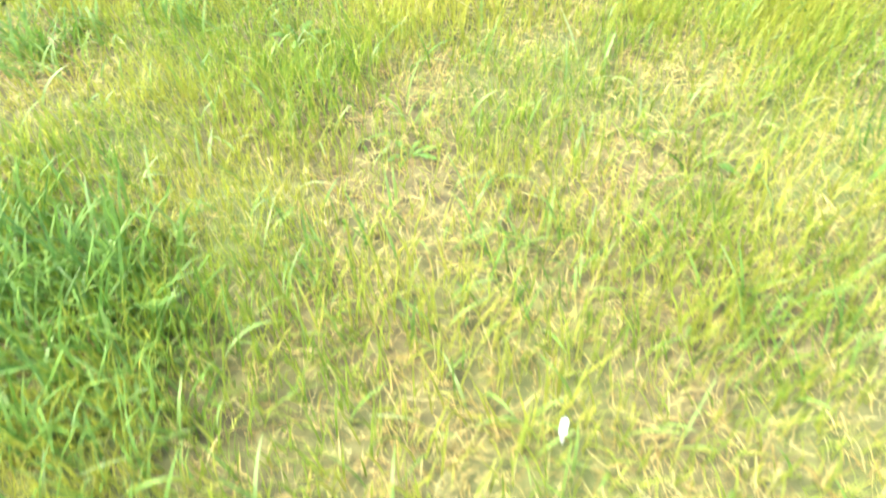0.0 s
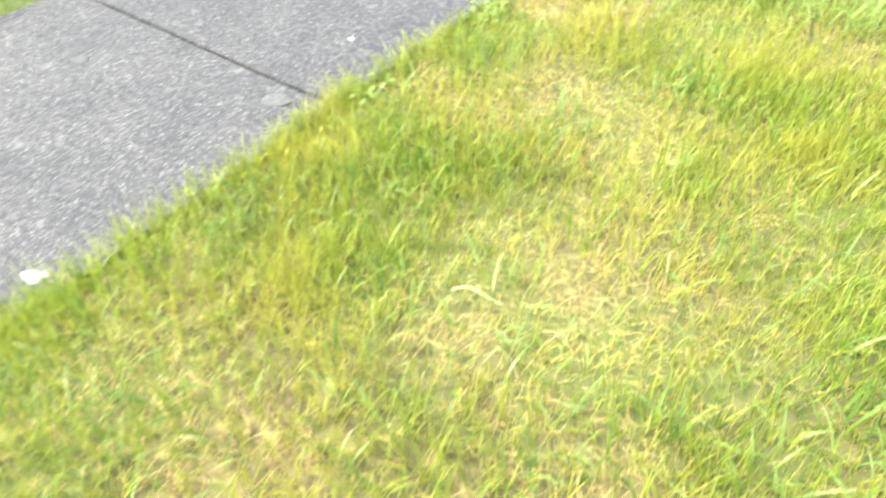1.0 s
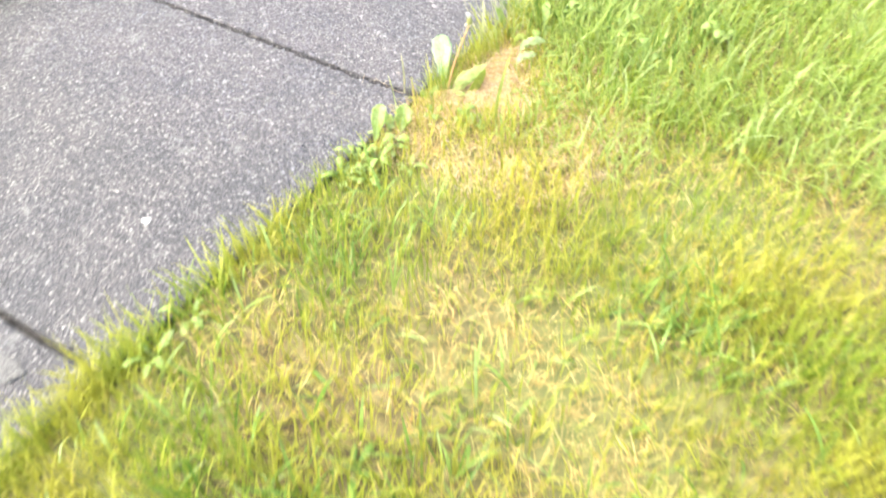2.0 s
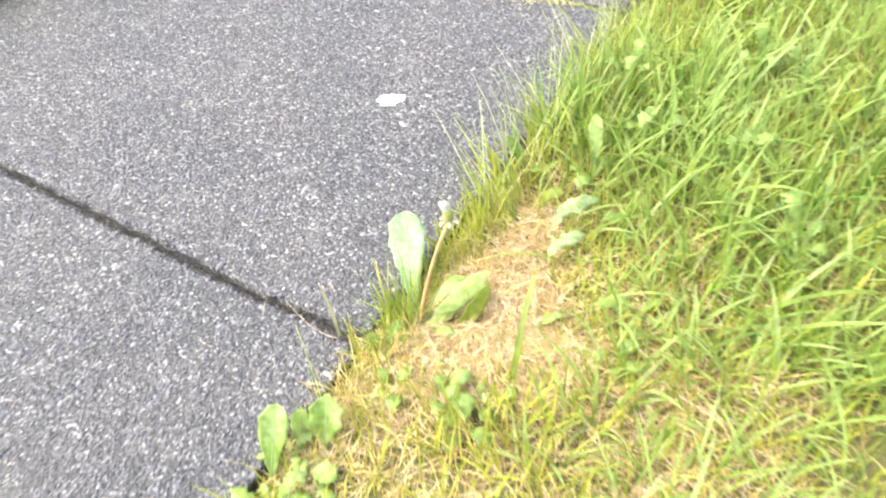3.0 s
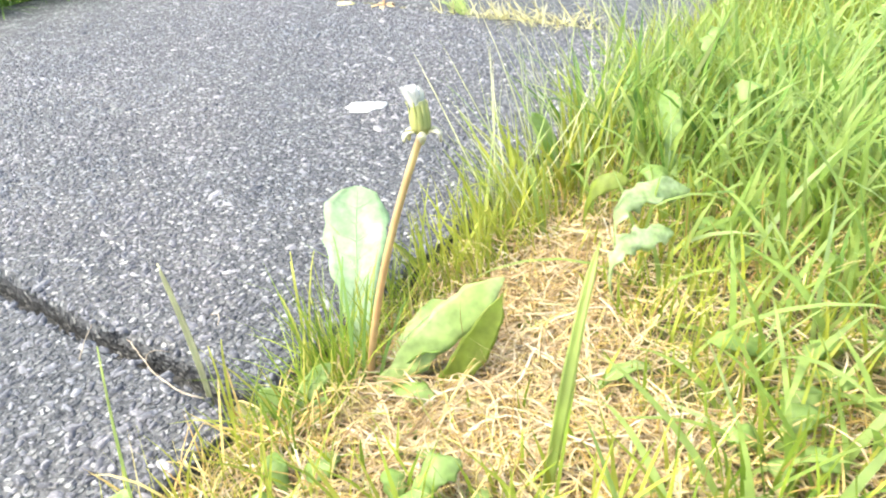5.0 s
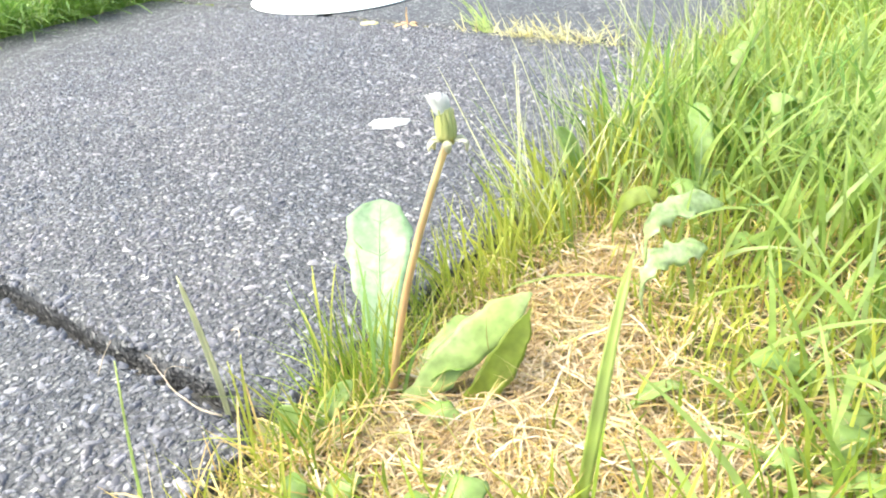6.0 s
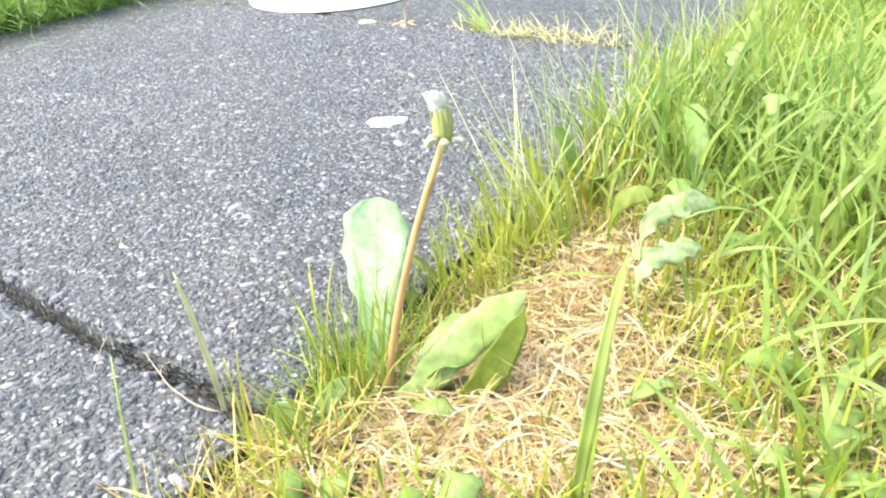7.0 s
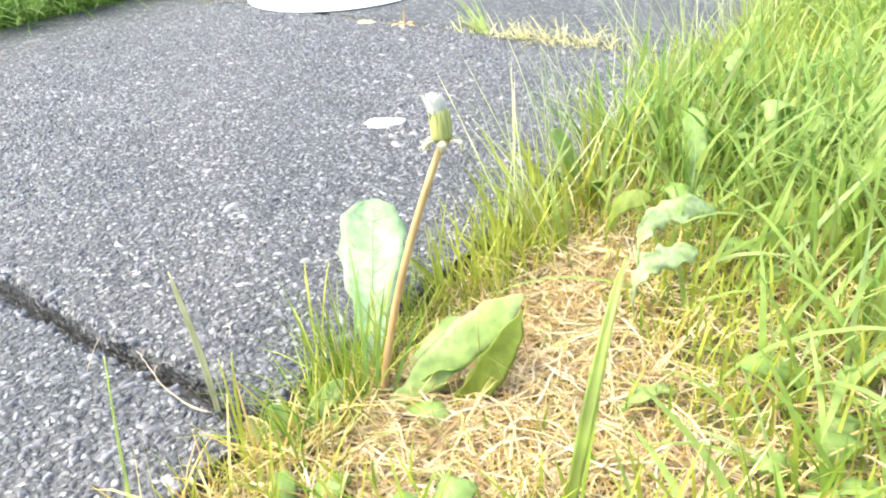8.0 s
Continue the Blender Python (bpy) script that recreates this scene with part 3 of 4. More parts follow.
matted(26000, 0.015, 0.36, -0.16, 0.30, lambda x, y: np.clip(0.72 * bare(x, y) + 0.11 + 0.5 * np.exp(-(x / 0.07) ** 2 - (y / 0.13) ** 2) + 0.35 * np.exp(-((x - 0.24) / 0.07) ** 2 - ((y - 0.06) / 0.08) ** 2), 0, 1),
       MAT_MATTED, "matted_straw", "bleached curling dead stems matted over bare soil")
matted(26000, 0.05, 1.7, -2.6, -0.12, lambda x, y: dry(x, y) ** 2, MAT_STRAW, "matted_straw", "bleached dead stems in the dry patches of lawn")


# ---- plants ----
def curve_at(ctrl, s):
    pts = [Vector(p) for p in ctrl]
    while len(pts) > 1:
        pts = [a.lerp(b, s) for a, b in zip(pts, pts[1:])]
    return pts[0]


def width_at(half, s):
    for (s0, w0), (s1, w1) in zip(half, half[1:]):
        if s <= s1:
            f = (s - s0) / max(1e-6, s1 - s0)
            f = f * f * (3 - 2 * f)
            return w0 + (w1 - w0) * f
    return half[-1][1]


def leaf_frame(ctrl, side, s):
    t = (curve_at(ctrl, min(1, s + 0.02)) - curve_at(ctrl, max(0, s - 0.02))).normalized()
    u = (Vector(side) - t * Vector(side).dot(t)).normalized()
    return curve_at(ctrl, s), t, u, u.cross(t)


def blade_bm(ctrl, half, side, cup=0.15, fold=0.0, wave=0.0, tooth=0.0, rows=22, cols=8, thick=0.0005, seed=0, drop=None):
    """A leaf blade along a curve, with cupped or folded halves, a wavy or toothed margin and a real thickness."""
    r = random.Random(seed)
    phase = r.uniform(0, 6)
    bm = bmesh.new()
    top, low = [], []
    for i in range(rows + 1):
        s = i / rows
        c, t, u, nrm = leaf_frame(ctrl, side, s)
        w = width_at(half, s)
        a, b = [], []
        for k in range(cols + 1):
            q = -1 + 2 * k / cols
            edge = abs(q) ** 3
            ww = w * (1 + tooth * edge * math.sin(s * 38 + (1.7 if q > 0 else 0) + phase))
            lift = cup * w * q * q + fold * w * abs(q) + wave * w * edge * math.sin(s * 17 + phase + q * 2)
            ribs = 0.055 * w * math.sin(s * 44 - abs(q) * 6) * (1 - abs(q)) * min(1, abs(q) * 5)
            p = c + u * (q * ww) + nrm * (lift + ribs)
            if drop and q < 0:
                p = c + Vector(drop) * (-q * ww) + nrm * ribs
            a.append(bm.verts.new(p))
            b.append(bm.verts.new(p - nrm * thick))
        top.append(a), low.append(b)
    for i in range(rows):
        for k in range(cols):
            bm.faces.new((top[i][k], top[i][k + 1], top[i + 1][k + 1], top[i + 1][k]))
            bm.faces.new((low[i][k], low[i + 1][k], low[i + 1][k + 1], low[i][k + 1]))
        for k in (0, cols):
            bm.faces.new((top[i][k], low[i][k], low[i + 1][k], top[i + 1][k]))
    for i in (0, rows):
        for k in range(cols):
            bm.faces.new((top[i][k], low[i][k], low[i][k + 1], top[i][k + 1]))
    bmesh.ops.recalc_face_normals(bm, faces=bm.faces)
    return bm


def tube(bm, pts, radii, sides=9):
    rings = []
    for i, p in enumerate(pts):
        p = Vector(p)
        t = (Vector(pts[min(i + 1, len(pts) - 1)]) - Vector(pts[max(i - 1, 0)])).normalized()
        u = t.cross(Vector((0.3, 1, 0.2))).normalized()
        v = t.cross(u)
        rings.append([bm.verts.new(p + (u * math.cos(a) + v * math.sin(a)) * radii[i]) for a in (2 * math.pi * k / sides for k in range(sides))])
    for a, b in zip(rings, rings[1:]):
        for k in range(sides):
            bm.faces.new((a[k], a[(k + 1) % sides], b[(k + 1) % sides], b[k]))
    bm.faces.new(rings[0][::-1])
    bm.faces.new(rings[-1])
    return bm


def rib_bm(ctrl, half, side, cup, fold, r0, veins):
    bm = bmesh.new()
    n = 14
    tube(bm, [curve_at(ctrl, 0.97 * k / n) + leaf_frame(ctrl, side, k / n)[3] * 0.0002 for k in range(n + 1)], [r0 * (1 - 0.8 * k / n) for k in range(n + 1)], 6)
    for k in range(veins):
        s = 0.30 + 0.55 * k / max(1, veins - 1)
        for sgn in (-1, 1):
            pts = []
            for m in range(5):
                q = 0.85 * m / 4
                c, t, u, nrm = leaf_frame(ctrl, side, min(0.99, s + 0.09 * q))
                w = width_at(half, min(0.99, s + 0.09 * q))
                pts.append(c + u * (sgn * q * w) + nrm * (cup * w * q * q + fold * w * q + 0.0002))
            tube(bm, pts, [r0 * 0.22 * (1 - 0.7 * m / 4) for m in range(5)], 5)
    return bm


def add_leaf(plant, ctrl, half, side, mat, label="", cup=0.15, fold=0.0, wave=0.1, tooth=0.0, veins=0, rib=0.0006, seed=0, drop=None):
    leaf = part("leaf", blade_bm(ctrl, half, side, cup, fold, wave, tooth, seed=seed, drop=drop), mat, plant, label, True)
    if veins:
        part("midrib", rib_bm(ctrl, half, side, cup, fold, rib, veins), MAT_RIB, leaf, "pale raised midrib and veins", True)
    return leaf


BROAD = [(0, 0.0015), (0.12, 0.0022), (0.35, 0.0065), (0.6, 0.0120), (0.80, 0.0125), (0.93, 0.0085), (1, 0.0008)]


def scaled(half, k):
    return [(s, w * k) for s, w in half]


# the dandelion gone to seed, in the grass at the slab's corner
dandelion = tagged(new("dandelion"), "dandelion gone to seed with broad leaves beside the path", "plant")
dandelion.location = (0.036, 0.048, -0.015)
O = Vector(dandelion.location)


def rel(*pts):
    return [tuple(Vector(p) - O) for p in pts]


add_leaf(dandelion, rel((0.030, 0.052, -0.016), (0.020, 0.066, 0.012), (-0.007, 0.099, 0.035), (-0.0155, 0.117, 0.0515)),
         [(0, 0.0022), (0.16, 0.0030), (0.30, 0.0056), (0.38, 0.0092), (0.45, 0.0096), (0.52, 0.0124), (0.60, 0.0146), (0.74, 0.0172), (0.87, 0.0154), (0.95, 0.0098), (0.985, 0.0052), (1, 0.0012)], (0.80, 0.60, 0.0), MAT_PALE_LEAF,
         "upright pale green spoon-shaped leaf", cup=0.10, wave=0.18, tooth=0.075, veins=7, rib=0.0007, seed=1)
add_leaf(dandelion, rel((0.043, 0.040, -0.014), (0.052, 0.054, 0.003), (0.065, 0.079, 0.021), (0.080, 0.103, 0.0335)),
         [(0, 0.0024), (0.12, 0.0042), (0.22, 0.0060), (0.30, 0.0052), (0.42, 0.0082), (0.50, 0.0074), (0.64, 0.0094), (0.80, 0.0086), (0.92, 0.0050), (1, 0.0004)], (-0.73, 0.13, 0.655), MAT_LIGHT_LEAF,
         "broad pointed light green leaf", cup=0.08, wave=0.07, tooth=0.10, veins=5, rib=0.0005, seed=2)
add_leaf(dandelion, rel((0.064, 0.058, -0.014), (0.076, 0.067, -0.001), (0.083, 0.079, 0.016), (0.0855, 0.092, 0.034)),
         [(0, 0.002), (0.3, 0.0060), (0.55, 0.0074), (0.8, 0.0054), (1, 0.0003)], (0.80, 0.30, -0.40), MAT_DEEP_LEAF,
         "narrow pointed darker green leaf", cup=0.1, wave=0.08, tooth=0.06, rib=0.0005, seed=6)
add_leaf(dandelion, rel((0.040, 0.056, -0.014), (0.050, 0.060, 0.006), (0.058, 0.066, 0.010), (0.066, 0.074, 0.006)), scaled(BROAD, 0.55), (0.6, -0.6, 0.4), MAT_LEAF,
         cup=0.2, tooth=0.12, veins=3, rib=0.0004, seed=3)
add_leaf(dandelion, rel((0.042, 0.050, -0.014), (0.052, 0.048, 0.0), (0.062, 0.048, 0.004), (0.074, 0.050, -0.002)), scaled(BROAD, 0.42), (0.2, 0.9, 0.2), MAT_WEED,
         cup=0.2, tooth=0.12, veins=3, rib=0.0004, seed=4)
add_leaf(dandelion, rel((0.034, 0.060, -0.014), (0.040, 0.076, 0.004), (0.046, 0.092, 0.012), (0.052, 0.106, 0.006)), scaled(BROAD, 0.6), (0.9, -0.3, 0.1), MAT_LEAF,
         cup=0.2, tooth=0.12, veins=3, rib=0.0004, seed=5)
stalk_pts = rel(*[curve_at([(0.036, 0.050, -0.018), (0.040, 0.052, 0.030), (0.050, 0.064, 0.078), (0.0605, 0.0740, 0.113)], k / 20) for k in range(21)])
part("stalk", tube(bmesh.new(), stalk_pts, [0.0019 - 0.0005 * k / 20 for k in range(21)], 10), MAT_STALK, dandelion, "orange-brown hollow flower stalk", True)

# seed head: a green cup of bracts, some curled back, with a white tuft on top
neck = Vector((0.0605, 0.0740, 0.113)) - O
up = Vector((-0.12, 0.12, 1)).normalized()
bm = bmesh.new()
tube(bm, [neck + up * h for h in (-0.001, 0.0015, 0.004, 0.007, 0.010, 0.0125)], [0.0016, 0.0032, 0.0038, 0.0036, 0.0030, 0.0024], 14)
head = part("seed_head", bm, MAT_BUD, dandelion, "closed yellow-green cup of the seed head", True)
around = [(up.orthogonal().normalized() * math.cos(a) + up.cross(up.orthogonal()).normalized() * math.sin(a)) for a in (2 * math.pi * k / 11 for k in range(11))]
for k, d in enumerate(around):
    side = up.cross(d)
    add = blade_bm([neck + d * 0.0032 + up * 0.001, neck + d * 0.0044 + up * 0.005, neck + d * 0.0033 + up * 0.009, neck + d * (0.0026 + 0.0012 * (k % 3)) + up * 0.0125],
                   [(0, 0.0010), (0.4, 0.0012), (1, 0.0002)], side, 0.1, rows=8, cols=2, thick=0.0003)
    part("bract", add, MAT_BUD, head, "", True)
for k, d in enumerate(around[::2]):
    side = up.cross(d)
    add = blade_bm([neck + d * 0.0030 + up * 0.001, neck + d * (0.0055 + 0.0006 * k) + up * (0.0030 - 0.0004 * k), neck + d * (0.0080 + 0.0004 * (k % 3)) + up * 0.0010, neck + d * (0.0064 + 0.0012 * (k % 2)) - up * (0.0020 + 0.0007 * (k % 3))],
                   [(0, 0.0010), (0.5, 0.0018), (0.85, 0.0014), (1, 0.0003)], side, 0.3, rows=10, cols=3, thick=0.0004)
    part("curled_bract", add, MAT_BRACT, head, "whitish bract curled back below the head", True)
bm = bmesh.new()
lean = (up + Vector((-0.30, -0.22, 0))).normalized()
tube(bm, [neck + up * 0.0095 + lean * h for h in (0.0, 0.0015, 0.0038, 0.0062, 0.0082, 0.0094)], [0.0016, 0.0025, 0.0030, 0.0030, 0.0024, 0.0009], 12)
for k in range(160):
    a, q = random.uniform(0, 2 * math.pi), random.random() ** 0.5
    d = around[0] * math.cos(a) + up.cross(around[0]) * math.sin(a)
    tilt = Vector((-0.30, -0.22, 0))
    p0 = neck + up * 0.011 + d * 0.0014 * q
    p1 = p0 + (up + tilt).normalized() * random.uniform(0.0045, 0.0078) + d * 0.0028 * q
    tube(bm, [p0, (p0 + p1) / 2 + d * 0.0006, p1], [0.00022, 0.00026, 0.00012], 4)
part("pappus", bm, MAT_FLUFF, head, "white tuft of seed fluff")


def rosette(name, label, x, y, leaves, size, mat, tooth=0.1, lift=0.6, seed=0, wide=1.0):
    """A low weed: leaves of differing size spreading from one crown."""
    r = random.Random(seed)
    z = float(ground_z(np.array(x), np.array(y))) - 0.002
    plant = tagged(new(name), label, "weed")
    plant.location = (x, y, z)
    for k in range(leaves):
        a = 2 * math.pi * k / leaves + r.uniform(-0.4, 0.4)
        L = size * r.uniform(0.7, 1.2)
        d = Vector((math.cos(a), math.sin(a), 0))
        h = L * lift * r.uniform(0.6, 1.2)
        add_leaf(plant, [(0, 0, 0), tuple(d * L * 0.25 + Vector((0, 0, h * 0.8))), tuple(d * L * 0.6 + Vector((0, 0, h * 1.2))), tuple(d * L + Vector((0, 0, h * 0.8)))],
                 scaled(BROAD, wide * L / 0.055), (-d.y, d.x, r.uniform(-0.3, 0.3)), mat, cup=r.uniform(-0.1, 0.2), fold=0.12, wave=0.22, tooth=tooth, veins=2 if L > 0.03 else 0, rib=0.0003, seed=seed + k)
    return plant


# broad-leaved weeds at the slab's edge, towards the path's near end
weed = tagged(new("broadleaf_weed"), "broad-leaved green weed leaning over the slab edge", "weed")
weed.location = (0.026, -0.100, -0.016)
O = Vector(weed.location)
LOBED = [(0, 0.0018), (0.2, 0.0030), (0.4, 0.0100), (0.52, 0.0150), (0.62, 0.0125), (0.74, 0.0145), (0.86, 0.0100), (1, 0.0008)]
add_leaf(weed, rel((0.034, -0.092, -0.016), (0.036, -0.084, 0.010), (0.034, -0.074, 0.024), (0.029, -0.064, 0.034)), scaled(LOBED, 0.95), (0.80, 0.55, 0.1), MAT_LEAF, "upright lobed light green leaf", cup=0.1, fold=0.25, wave=0.15, tooth=0.08, veins=4, seed=11)
add_leaf(weed, rel((0.016, -0.132, -0.014), (0.014, -0.122, 0.010), (0.008, -0.106, 0.030), (0.004, -0.092, 0.040)), scaled(BROAD, 0.92), (0.75, 0.62, 0.1), MAT_LEAF, "upright light green spoon-shaped leaf", cup=0.05, fold=0.22, wave=0.12, tooth=0.05, veins=4, seed=12)
add_leaf(weed, rel((0.026, -0.104, -0.016), (0.020, -0.096, 0.004), (0.014, -0.088, 0.012), (0.008, -0.078, 0.014)), scaled(BROAD, 0.6), (0.75, 0.6, -0.2), MAT_LEAF, cup=0.1, wave=0.2, tooth=0.08, veins=3, seed=13)
add_leaf(weed, rel((0.030, -0.104, -0.016), (0.044, -0.108, 0.006), (0.056, -0.110, 0.012), (0.066, -0.108, 0.006)), scaled(LOBED, 0.6), (0.1, 0.95, 0.1), MAT_LEAF, cup=0.1, wave=0.2, tooth=0.1, veins=3, seed=14)
for k, (x, y, n, size, kind) in enumerate([(0.034, -0.150, 8, 0.030, 0), (0.024, -0.185, 9, 0.032, 0), (0.052, -0.170, 8, 0.028, 0), (0.028, -0.225, 9, 0.030, 0), (0.058, -0.205, 7, 0.026, 0), (0.044, -0.125, 7, 0.024, 0),
                                           (0.018, -0.110, 5, 0.026, 0), (0.095, -0.150, 6, 0.024, 0), (0.026, -0.525, 6, 0.034, 0), (0.036, -0.590, 6, 0.032, 0)]):
    rosette("leafy_weed", "low leafy green weed crowding the slab edge", x, y, n, size, MAT_LEAF, 0.4, 0.85, 100 + 10 * k, 0.62)
for k, (x, y, n, size, lift) in enumerate([(0.098, 0.285, 4, 0.034, 1.0), (0.165, 0.245, 4, 0.032, 0.8), (0.200, 0.140, 5, 0.030, 0.6), (0.22, 0.36, 5, 0.036, 1.5), (0.30, 0.27, 5, 0.036, 1.4), (0.13, 0.37, 4, 0.034, 1.6), (0.38, 0.42, 5, 0.038, 1.5), (0.20, 0.53, 5, 0.036, 1.6), (0.07, 0.46, 4, 0.034, 1.6)]):
    rosette("clumped_weed", "light green broad-leaved weed among tall grass", x, y, n, size, MAT_WEED, 0.30, lift, 300 + 10 * k, 0.85)
for k, (x, y, n, size) in enumerate([(0.098, -0.008, 5, 0.024), (0.120, 0.000, 4, 0.022), (0.078, 0.028, 3, 0.016), (0.055, -0.020, 5, 0.022), (0.138, 0.006, 4, 0.022), (0.126, -0.022, 4, 0.024), (0.205, 0.085, 4, 0.022)]):
    rosette("seedling_weed", "small green weed growing through dead straw", x, y, n, size, MAT_WEED, 0.08, 0.9, 400 + 10 * k, 1.1)
pale_weed = tagged(new("clumped_weed"), "pale silvery broad leaves lying among tall grass", "weed")
pale_weed.location = (0.108, 0.205, -0.012)
O = Vector(pale_weed.location)
DANDY = [(0, 0.0010), (0.28, 0.0018), (0.36, 0.0078), (0.43, 0.0058), (0.52, 0.0112), (0.58, 0.0080), (0.68, 0.0122), (0.76, 0.0096), (0.87, 0.0094), (0.95, 0.0050), (1, 0.0006)]
add_leaf(pale_weed, rel((0.106, 0.192, -0.010), (0.090, 0.178, 0.044), (0.112, 0.212, 0.038), (0.126, 0.234, 0.028)), scaled(DANDY, 0.66), (-0.62, 0.36, 0.65), MAT_SILVER_LEAF, cup=0.12, wave=0.45, tooth=0.20, veins=5, rib=0.0006, seed=51)
add_leaf(pale_weed, rel((0.116, 0.158, -0.010), (0.104, 0.144, 0.038), (0.122, 0.172, 0.032), (0.132, 0.188, 0.026)), scaled(DANDY, 0.56), (-0.62, 0.36, 0.60), MAT_SILVER_LEAF, cup=0.12, wave=0.40, tooth=0.20, veins=5, rib=0.0005, seed=52)
add_leaf(pale_weed, rel((0.096, 0.292, -0.010), (0.098, 0.294, 0.020), (0.090, 0.310, 0.042), (0.078, 0.334, 0.046)), scaled(BROAD, 0.62), (0.80, 0.58, 0.1), MAT_WEED, cup=0.1, wave=0.16, tooth=0.06, veins=5, rib=0.0005, seed=53)
add_leaf(pale_weed, rel((0.074, 0.212, -0.010), (0.070, 0.212, 0.024), (0.080, 0.218, 0.034), (0.094, 0.224, 0.030)), scaled(BROAD, 0.44), (-0.30, 0.55, 0.75), MAT_DEEP_LEAF, cup=0.12, wave=0.12, tooth=0.06, veins=4, rib=0.0004, seed=54)
add_leaf(pale_weed, rel((0.128, 0.086, -0.010), (0.134, 0.092, 0.006), (0.140, 0.104, 0.008), (0.148, 0.116, 0.000)), scaled(BROAD, 0.42), (0.80, -0.45, 0.25), MAT_LEAF, cup=0.1, wave=0.12, tooth=0.05, veins=3, rib=0.0003, seed=55)
for k, (x, y, n, size) in enumerate([(0.823, -1.554, 6, 0.036), (0.508, -1.448, 6, 0.042), (1.188, -1.338, 4, 0.034), (0.374, -0.907, 4, 0.034), (0.571, -0.165, 6, 0.042), (0.540, -0.225, 5, 0.036),
                                     (0.311, -0.579, 5, 0.034), (0.313, 0.350, 5, 0.040)]):
    rosette("lawn_weed", "dull green toothed weed flat in the lawn", x, y, n, size, MAT_TUSSOCK, 0.35, 0.40, 500 + 10 * k, 0.5)
corner_weed = tagged(new("seedling_weed"), "small weed with three fresh green leaves at the slab corner", "weed")
corner_weed.location = (0.026, 0.004, -0.015)
O = Vector(corner_weed.location)
add_leaf(corner_weed, rel((0.026, 0.009, -0.014), (0.026, 0.010, -0.002), (0.020, 0.009, 0.006), (0.011, 0.007, 0.009)), scaled(BROAD, 0.44), (0.35, 0.60, 0.70), MAT_LEAF, cup=0.1, wave=0.1, tooth=0.06, veins=2, rib=0.0003, seed=31)
add_leaf(corner_weed, rel((0.026, 0.004, -0.015), (0.022, 0.014, -0.004), (0.025, 0.024, 0.006), (0.031, 0.033, 0.014)), scaled(BROAD, 0.36), (0.80, 0.05, -0.55), MAT_LEAF, cup=0.1, wave=0.1, tooth=0.06, veins=2, rib=0.0003, seed=32)
add_leaf(corner_weed, rel((0.026, 0.004, -0.015), (0.030, 0.010, -0.006), (0.033, 0.016, -0.001), (0.036, 0.024, 0.003)), scaled(BROAD, 0.34), (0.80, 0.05, -0.55), MAT_WEED, cup=0.1, wave=0.1, tooth=0.06, seed=33)
add_one = tagged(new("plantain"), "narrow yellow-green plantain leaf at the slab edge", "weed")
add_one.location = (0.028, 0.275, -0.018)
O = Vector(add_one.location)
add_leaf(add_one, rel((0.028, 0.275, -0.018), (0.028, 0.272, 0.010), (0.022, 0.268, 0.030), (0.012, 0.262, 0.044)), scaled(BROAD, 0.42), (0.75, 0.6, 0), MAT_LEAF, cup=0.2, veins=3, seed=21)
add_leaf(add_one, rel((0.030, 0.277, -0.018), (0.040, 0.270, 0.006), (0.046, 0.262, 0.016), (0.050, 0.250, 0.020)), scaled(BROAD, 0.5), (0.75, 0.6, 0), MAT_LEAF, cup=0.2, veins=3, seed=22)


# ---- single tall blades and tussocks ----
def single_blade(name, label, ctrl, w, mat):
    return tagged(part(name, blade_bm(ctrl, [(0, w * 0.8), (0.4, w), (0.8, w * 0.7), (1, 0.0002)], (0.75, 0.6, 0.2), 0.0, fold=0.35, rows=16, cols=4, thick=0.0003), mat, None, "", True), label, "grass blade", "lone grass blades")


single_blade("grass_shoot", "broad pale green grass blade standing in the straw", [(0.137, 0.028, -0.016), (0.139, 0.036, 0.030), (0.134, 0.062, 0.068), (0.128, 0.094, 0.074)], 0.0026, MAT_TALL)
single_blade("grass_shoot", "thin green grass blade rising from the joint", [(-0.017, 0.001, -0.010), (-0.015, 0.001, 0.030), (-0.017, -0.001, 0.055), (-0.020, -0.001, 0.071)], 0.0015, MAT_SEED_STEM)
single_blade("grass_shoot", "thin green grass blade rising from the joint", [(0.013, -0.060, -0.012), (0.002, -0.052, 0.022), (-0.010, -0.042, 0.040), (-0.024, -0.033, 0.050)], 0.0006, MAT_TALL)

single_blade("grass_shoot", "withered pale grass blade at the slab corner", [(0.006, -0.004, -0.012), (0.004, -0.003, 0.006), (-0.002, 0.003, 0.022), (-0.006, 0.008, 0.031)], 0.0007, MAT_GRASS)
single_blade("grass_shoot", "withered pale grass blade at the slab corner", [(0.014, -0.010, -0.012), (0.010, -0.008, 0.010), (0.004, -0.004, 0.024), (-0.004, 0.000, 0.034)], 0.0006, MAT_GRASS)
for tip in ((-0.012, 0.060, 0.044), (-0.018, 0.064, 0.034), (-0.004, 0.052, 0.040), (-0.010, 0.046, 0.030), (0.000, 0.064, 0.046)):
    single_blade("grass_shoot", "thin pale green grass blade beside the dandelion", [(0.016, 0.034, -0.012), (0.014, 0.036, 0.010), tuple(0.5 * a + 0.5 * b for a, b in zip((0.014, 0.036, 0.030), tip)), tip], 0.0005, MAT_GRASS)

